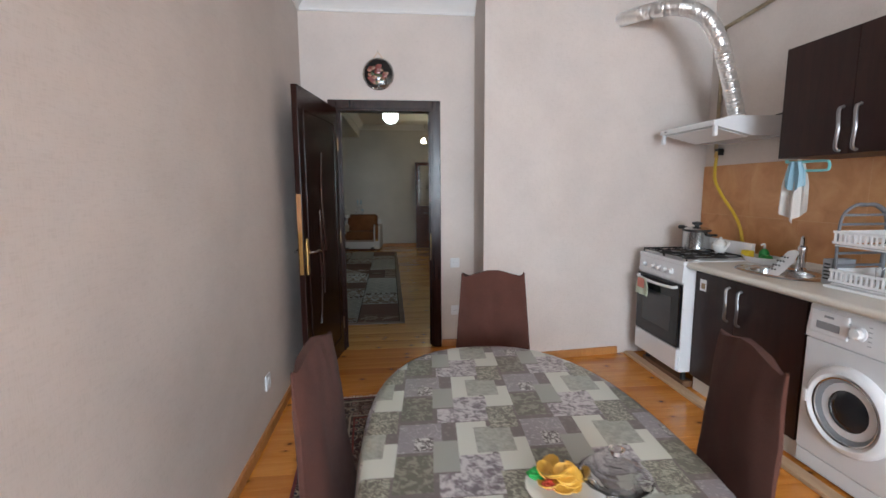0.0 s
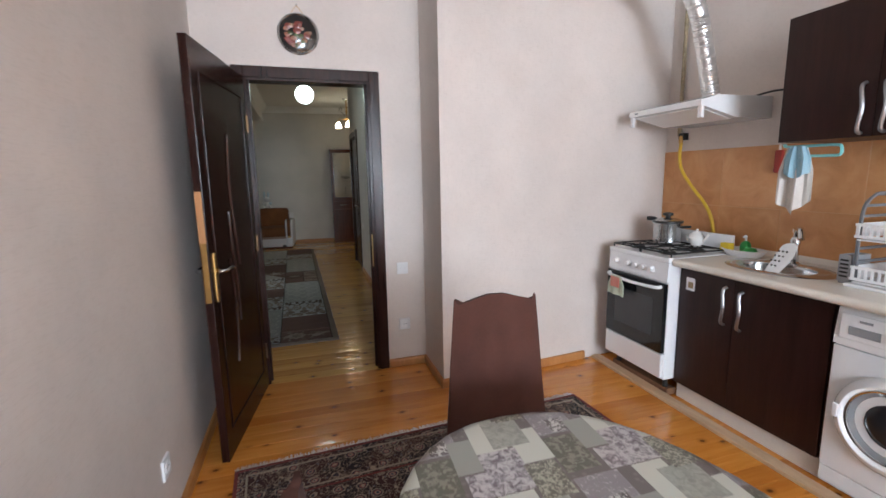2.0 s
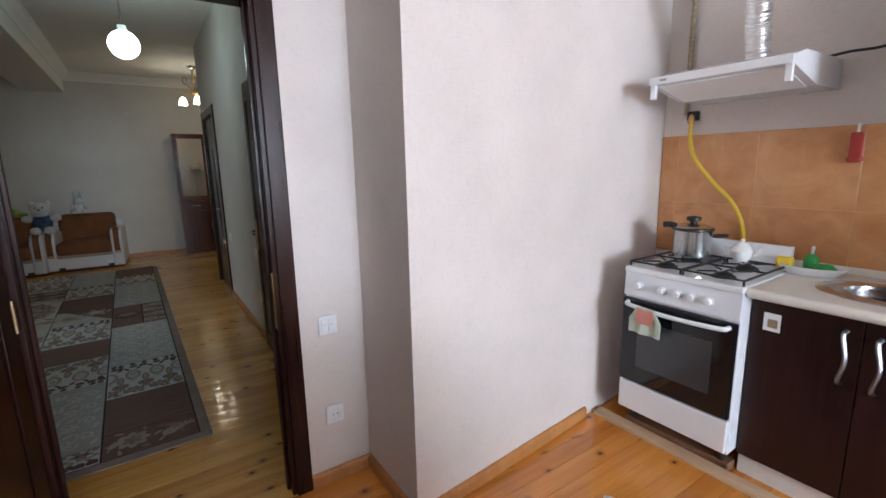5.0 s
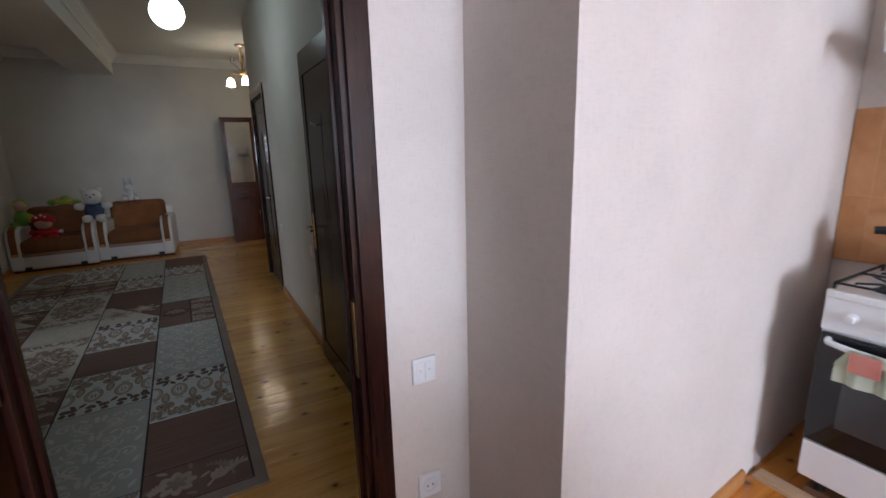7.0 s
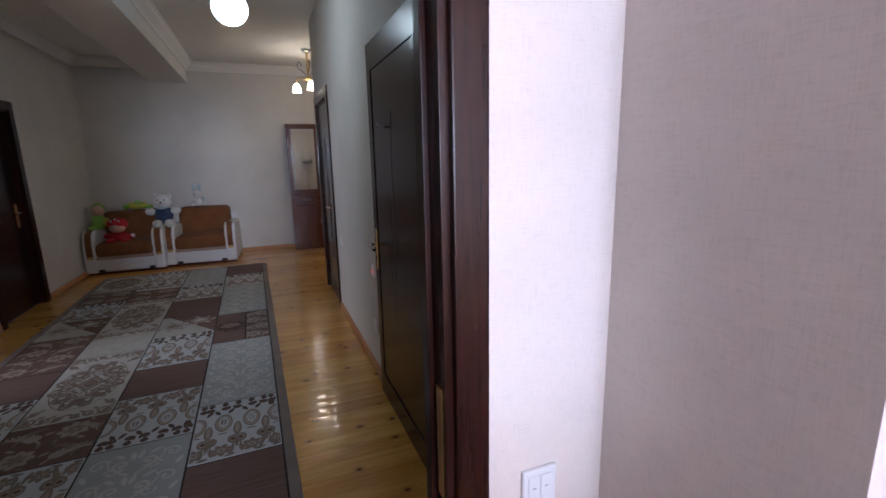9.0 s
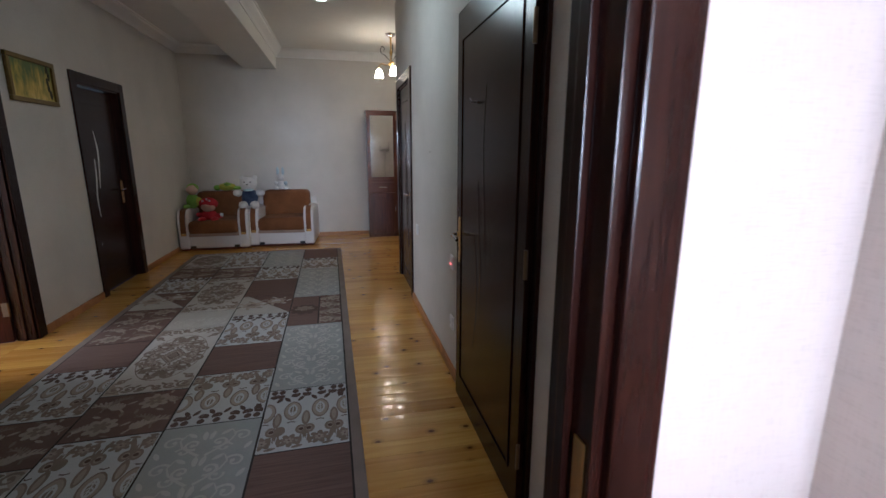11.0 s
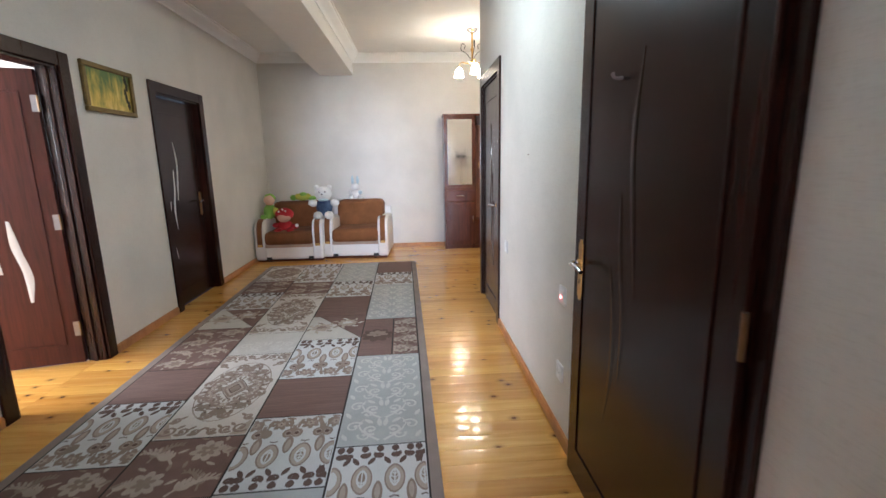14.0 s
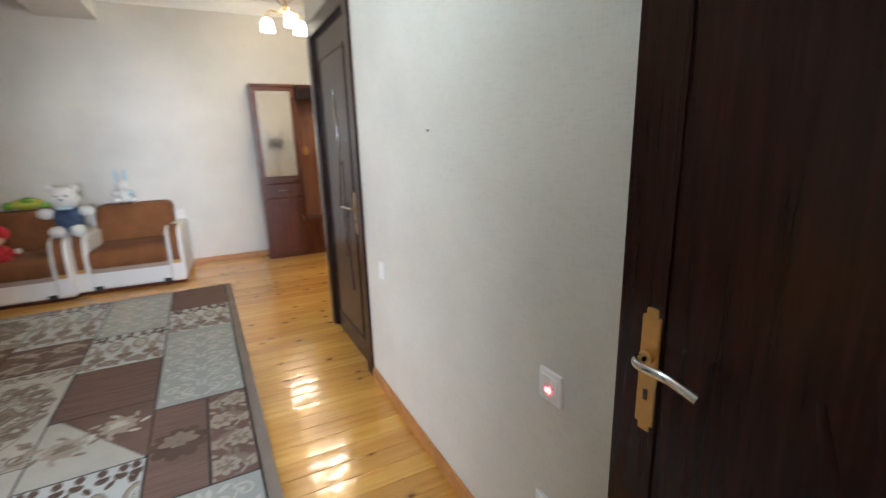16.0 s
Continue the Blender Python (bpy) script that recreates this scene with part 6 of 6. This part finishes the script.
plush("toy_doll", "red-clothed rag doll with a spotted hood on the seat", (-0.33, 11.10, 0.395), [
    (0, 0, 0.07, 0.105, 0.08, 0.085, FUR_RED), (0, -0.03, 0.20, 0.095, 0.075, 0.07, FUR_PEACH), (0, 0.005, 0.24, 0.125, 0.10, 0.085, FUR_RED), (-0.12, -0.02, 0.09, 0.05, 0.04, 0.035, FUR_RED), (0.13, -0.03, 0.07, 0.06, 0.04, 0.035, FUR_RED),
    (-0.07, -0.10, 0.03, 0.05, 0.08, 0.035, FUR_RED), (0.09, -0.10, 0.03, 0.05, 0.08, 0.035, FUR_RED), (0.17, -0.05, 0.085, 0.025, 0.02, 0.025, FUR_WHITE), (-0.05, -0.075, 0.285, 0.014, 0.012, 0.014, FUR_WHITE), (0.04, -0.08, 0.29, 0.014, 0.012, 0.014, FUR_WHITE), (0.0, -0.07, 0.31, 0.014, 0.012, 0.014, FUR_WHITE), (-0.09, -0.045, 0.255, 0.014, 0.012, 0.014, FUR_WHITE)])
plush("toy_green", "lime green plush toy with a peach face on the armrest", (-0.585, 11.30, 0.555), [
    (0, 0, 0.10, 0.085, 0.075, 0.11, FUR_GREEN), (0.01, -0.01, 0.26, 0.075, 0.07, 0.075, FUR_PEACH), (0.01, 0.02, 0.285, 0.080, 0.07, 0.07, FUR_GREEN), (0.085, -0.02, 0.10, 0.05, 0.035, 0.06, FUR_YELLOW), (-0.07, -0.05, 0.03, 0.05, 0.05, 0.035, FUR_GREEN)])
plush("toy_turtle", "yellow-green plush turtle lying on the backrest", (-0.17, 11.56, 0.785), [
    (0, 0, 0.05, 0.13, 0.08, 0.055, FUR_YELLOW), (-0.13, -0.02, 0.04, 0.05, 0.04, 0.04, FUR_GREEN), (0.14, -0.02, 0.03, 0.06, 0.04, 0.03, FUR_GREEN), (0.02, -0.05, 0.09, 0.05, 0.04, 0.03, FUR_GREEN)])


def wardrobe():
    x0, x1, y0, y1, h = 1.925, 3.15, 11.46, 11.745, 1.945
    root = thing("hall_wardrobe", "mahogany hall stand with mirror, drawer and coat panel", "wardrobe")
    part("side", box(x0, x0 + 0.022, y0, y1, 0.0, h, 0.002), MAHOGANY, root)
    part("side", box(x1 - 0.022, x1, y0, y1, 0.0, h, 0.002), MAHOGANY, root)
    xm = x0 + 0.46
    part("divider", box(xm - 0.011, xm + 0.011, y0 + 0.01, y1, 0.0, h - 0.11, 0.002), MAHOGANY, root)
    part("top", box(x0 - 0.012, x1 + 0.012, y0 - 0.015, y1, h, h + 0.03, 0.006), MAHOGANY, root)
    part("back", box(x0 + 0.022, x1 - 0.022, y1 - 0.012, y1, 0.0, h), wood("warm_veneer", (0.16, 0.055, 0.022), (0.30, 0.115, 0.045), 0.35, (26, 26, 2.2), 1.0, 0.2), root, "lighter back panel")
    part("crown", box(xm + 0.012, x1 - 0.022, y0 + 0.004, y0 + 0.024, h - 0.13, h - 0.001), CAB_DARK, root)
    part("plinth", box(x0 + 0.022, x1 - 0.022, y0 + 0.008, y0 + 0.03, 0.0, 0.05), MAHOGANY, root)
    m = part("mirror_door", box(x0 + 0.024, xm - 0.013, y0 - 0.002, y0 + 0.016, 0.93, h - 0.004, 0.003), MAHOGANY, root)
    part("mirror", box(x0 + 0.055, xm - 0.05, y0 - 0.006, y0 - 0.0022, 0.965, h - 0.045, 0.001, 1), MIRROR, m, "tall mirror pane")
    part("ledge", box(x0 - 0.004, xm + 0.006, y0 - 0.02, y0 - 0.0025, 0.885, 0.928, 0.005), MAHOGANY, root)
    d = part("drawer", box(x0 + 0.024, xm - 0.013, y0 - 0.004, y0 + 0.014, 0.715, 0.878, 0.006), MAHOGANY, root)
    part("drawer_handle", tube([(x0 + 0.17, y0 - 0.004, 0.80), (x0 + 0.18, y0 - 0.022, 0.803), (x0 + 0.28, y0 - 0.022, 0.803), (x0 + 0.29, y0 - 0.004, 0.80)], 0.006, 8, 4), CHROME, d, smooth=True)
    c = part("door", box(x0 + 0.024, xm - 0.013, y0 - 0.004, y0 + 0.014, 0.055, 0.708, 0.005), MAHOGANY, root)
    part("door_panel", box(x0 + 0.085, xm - 0.075, y0 - 0.010, y0 - 0.0045, 0.12, 0.645, 0.005), MAHOGANY, c)
    part("door_handle", tube([(xm - 0.035, y0 - 0.004, 0.40), (xm - 0.035, y0 - 0.02, 0.42), (xm - 0.035, y0 - 0.02, 0.48), (xm - 0.035, y0 - 0.004, 0.50)], 0.005, 8, 4), CHROME, c, smooth=True)
    part("bench", box(xm + 0.012, x1 - 0.022, y0, y1 - 0.012, 0.40, 0.44, 0.004), MAHOGANY, root)
    part("bench_front", box(xm + 0.012, x1 - 0.022, y0 + 0.006, y0 + 0.024, 0.055, 0.398), MAHOGANY, root)
    for x in (2.55, 2.8, 3.02):
        part("coat_hook", tube([(x, y1 - 0.012, 1.55), (x, y1 - 0.06, 1.56), (x, y1 - 0.08, 1.60)], 0.006, 8, 4), CHROME, root, smooth=True)
    bag = thing("shoe_horn", "long wooden shoehorn hanging in the hall stand", "shoehorn")
    part("cord", tube([(2.485, 11.64, 1.62), (2.485, 11.64, 1.29)], 0.003, 6, 2), CHROME, bag)
    part("blade", ball(2.485, 11.64, 1.24, 0.035, 0.012, 0.055, 14), plain("amber_wood", (0.50, 0.24, 0.07), 0.35), bag, smooth=True)


wardrobe()


def picture():
    root = thing("wall_picture", "gilt landscape picture in a dark gold frame", "picture", (HX0, 8.36, 1.865), 90)
    w, h = 0.275, 0.165
    gold = plain("dark_gilt", (0.17, 0.12, 0.04), 0.4, 0.7, 0.35, 70, 0.6)
    for x0, x1, z0, z1 in ((-w, w, h - 0.035, h), (-w, w, -h, -h + 0.035), (-w, -w + 0.035, -h + 0.035, h - 0.035), (w - 0.035, w, -h + 0.035, h - 0.035)):
        part("frame", box(x0, x1, -0.03, -0.004, z0, z1, 0.007), gold, root)
    n = Nodes("golden_landscape", (0.4, 0.3, 0.08), 0.35)
    c = n.coords((1, 1, 1))
    sep = n.node("ShaderNodeSeparateXYZ", Vector=c)
    f = n.math("ADD", n.math("MULTIPLY", n.noise(11, n.coords((1.6, 1, 0.6)), 4, 0.6, 0.5), 0.8), n.math("MULTIPLY", sep.outputs[2], -0.9))
    n.set("Base Color", n.ramp(f, (0.28, (0.10, 0.16, 0.05)), (0.40, (0.34, 0.30, 0.06)), (0.52, (0.62, 0.46, 0.10)), (0.66, (0.75, 0.66, 0.30))))
    n.set("Metallic", 0.5)
    part("canvas", box(-w + 0.034, w - 0.034, -0.014, -0.006, -h + 0.034, h - 0.034), n.m, root)
    leaf = plain("dark_foliage", (0.02, 0.022, 0.01), 0.7)
    for k in range(5):
        part("sprig", ball(0.19 + 0.015 * math.sin(k * 2), -0.0150, 0.10 - 0.045 * k, 0.016, 0.002, 0.03, 8, wobble=0.5), leaf, root)
    return root


picture()
sensor = thing("ceiling_sensor", "small white detector on the hall ceiling", "detector", (-0.10, 7.1, H))
part("body", lathe([(0.0, 0.0), (0.035, 0.0), (0.03, -0.03), (0.012, -0.05), (0.0, -0.052)], 18), PLASTIC, sensor, smooth=True)
hook = thing("door_hook", "small chrome hook on the dark hall door", "hook")
part("peg", tube([(2.091, 6.18, 1.56), (2.068, 6.18, 1.56), (2.058, 6.18, 1.575)], 0.005, 8, 4), DULL_STEEL, hook, smooth=True)

for y, z in ((7.395, 1.351), (5.182, 1.484)):
    screw = thing("wall_screw", "small bright steel screw in the hall wall", "screw", (HX1, y, z), 270)
    part("head", lathe([(0.0, 0.0), (0.005, 0.001), (0.0045, 0.004), (0.0, 0.005)], 12), STEEL, screw, smooth=True).matrix_basis = pose(0, -0.006, 0, 90, 0, 0)
    part("shank", lathe([(0.002, 0.0), (0.002, 0.008)], 8), STEEL, screw).matrix_basis = pose(0, 0.0, 0, 90, 0, 0)

router = thing("wifi_router", "black router with two antennas on a wall shelf", "router", (2.40, 9.28, 1.38))
part("body", box(-0.09, 0.09, 0.02, 0.14, 0.0, 0.03, 0.006), BLACK_PLASTIC, router)
part("shelf", box(-0.10, 0.10, 0.0, 0.15, -0.014, 0.0, 0.003), BLACK_PLASTIC, router)
for x in (-0.075, 0.075):
    part("antenna", tube([(x, 0.03, 0.02), (x * 1.15, 0.03, 0.08), (x * 1.35, 0.03, 0.15)], 0.007, 8, 3), BLACK_PLASTIC, router, smooth=True)
part("cable", tube([(0.0, 0.02, -0.01), (0.01, 0.012, -0.15), (-0.005, 0.010, -0.35), (0.02, 0.010, -0.60)], 0.005, 8, 5), BLACK_PLASTIC, router, smooth=True)


# ---- floor planks ----
setting("floor_slab", box(-4.1, 4.15, -2.3, 11.85, -0.14, -0.022), SUBFLOOR, "dark subfloor under the boards", "floor")
floor_kitchen = tagged(new("floor_kitchen"), "lacquered knotty pine plank floor of the kitchen", "floor", kind="structure")
floor_hall = tagged(new("floor_hall"), "lacquered knotty pine plank floor of the hall", "floor", kind="structure")
floor_bedroom = tagged(new("floor_bedroom"), "lacquered pine plank floor of the side room", "floor", kind="structure")
PLANK = 0.105


def plank_mesh(x0, x1, lacquer=PINE):
    w, c = PLANK / 2 - 0.0005, 0.0009
    prof = [(-w, -0.022), (w, -0.022), (w, -c), (w - c, 0.0), (w * 0.5, 0.0005), (0, 0.0007), (-w * 0.5, 0.0005), (-w + c, 0.0), (-w, -c)]
    bm = loft([[(x, y, z) for y, z in prof] for x in (x0, x1)])
    me = bpy.data.meshes.new("plank")
    bm.to_mesh(me)
    bm.free()
    me.polygons.foreach_set("use_smooth", [True] * len(me.polygons))
    me.set_sharp_from_angle(angle=radians(20))
    me.materials.append(lacquer)
    return me


def lay(parent, me, y0, y1):
    y = y0 + PLANK / 2
    while y < y1:
        p = new("plank", me)
        p.parent, p.location = parent, (0, y, 0)
        y += PLANK


lay(floor_kitchen, plank_mesh(KX0 - 0.05, KX1 + 0.05), KY0, 4.64)
n_k = math.ceil((4.64 - KY0 - PLANK / 2) / PLANK)
hall_start = KY0 + n_k * PLANK
lay(floor_hall, plank_mesh(HX0 - 0.05, HX1 + 0.05, PINE_HALL_LIT), hall_start, 9.25)
n_h = math.ceil((9.25 - hall_start - PLANK / 2) / PLANK)
lay(floor_hall, plank_mesh(HX0 - 0.05, 4.05, PINE_HALL_LIT), hall_start + n_h * PLANK, 11.8)
lay(floor_bedroom, plank_mesh(-4.05, HX0 - 0.052, PINE_HALL_LIT), 5.45, 8.65)
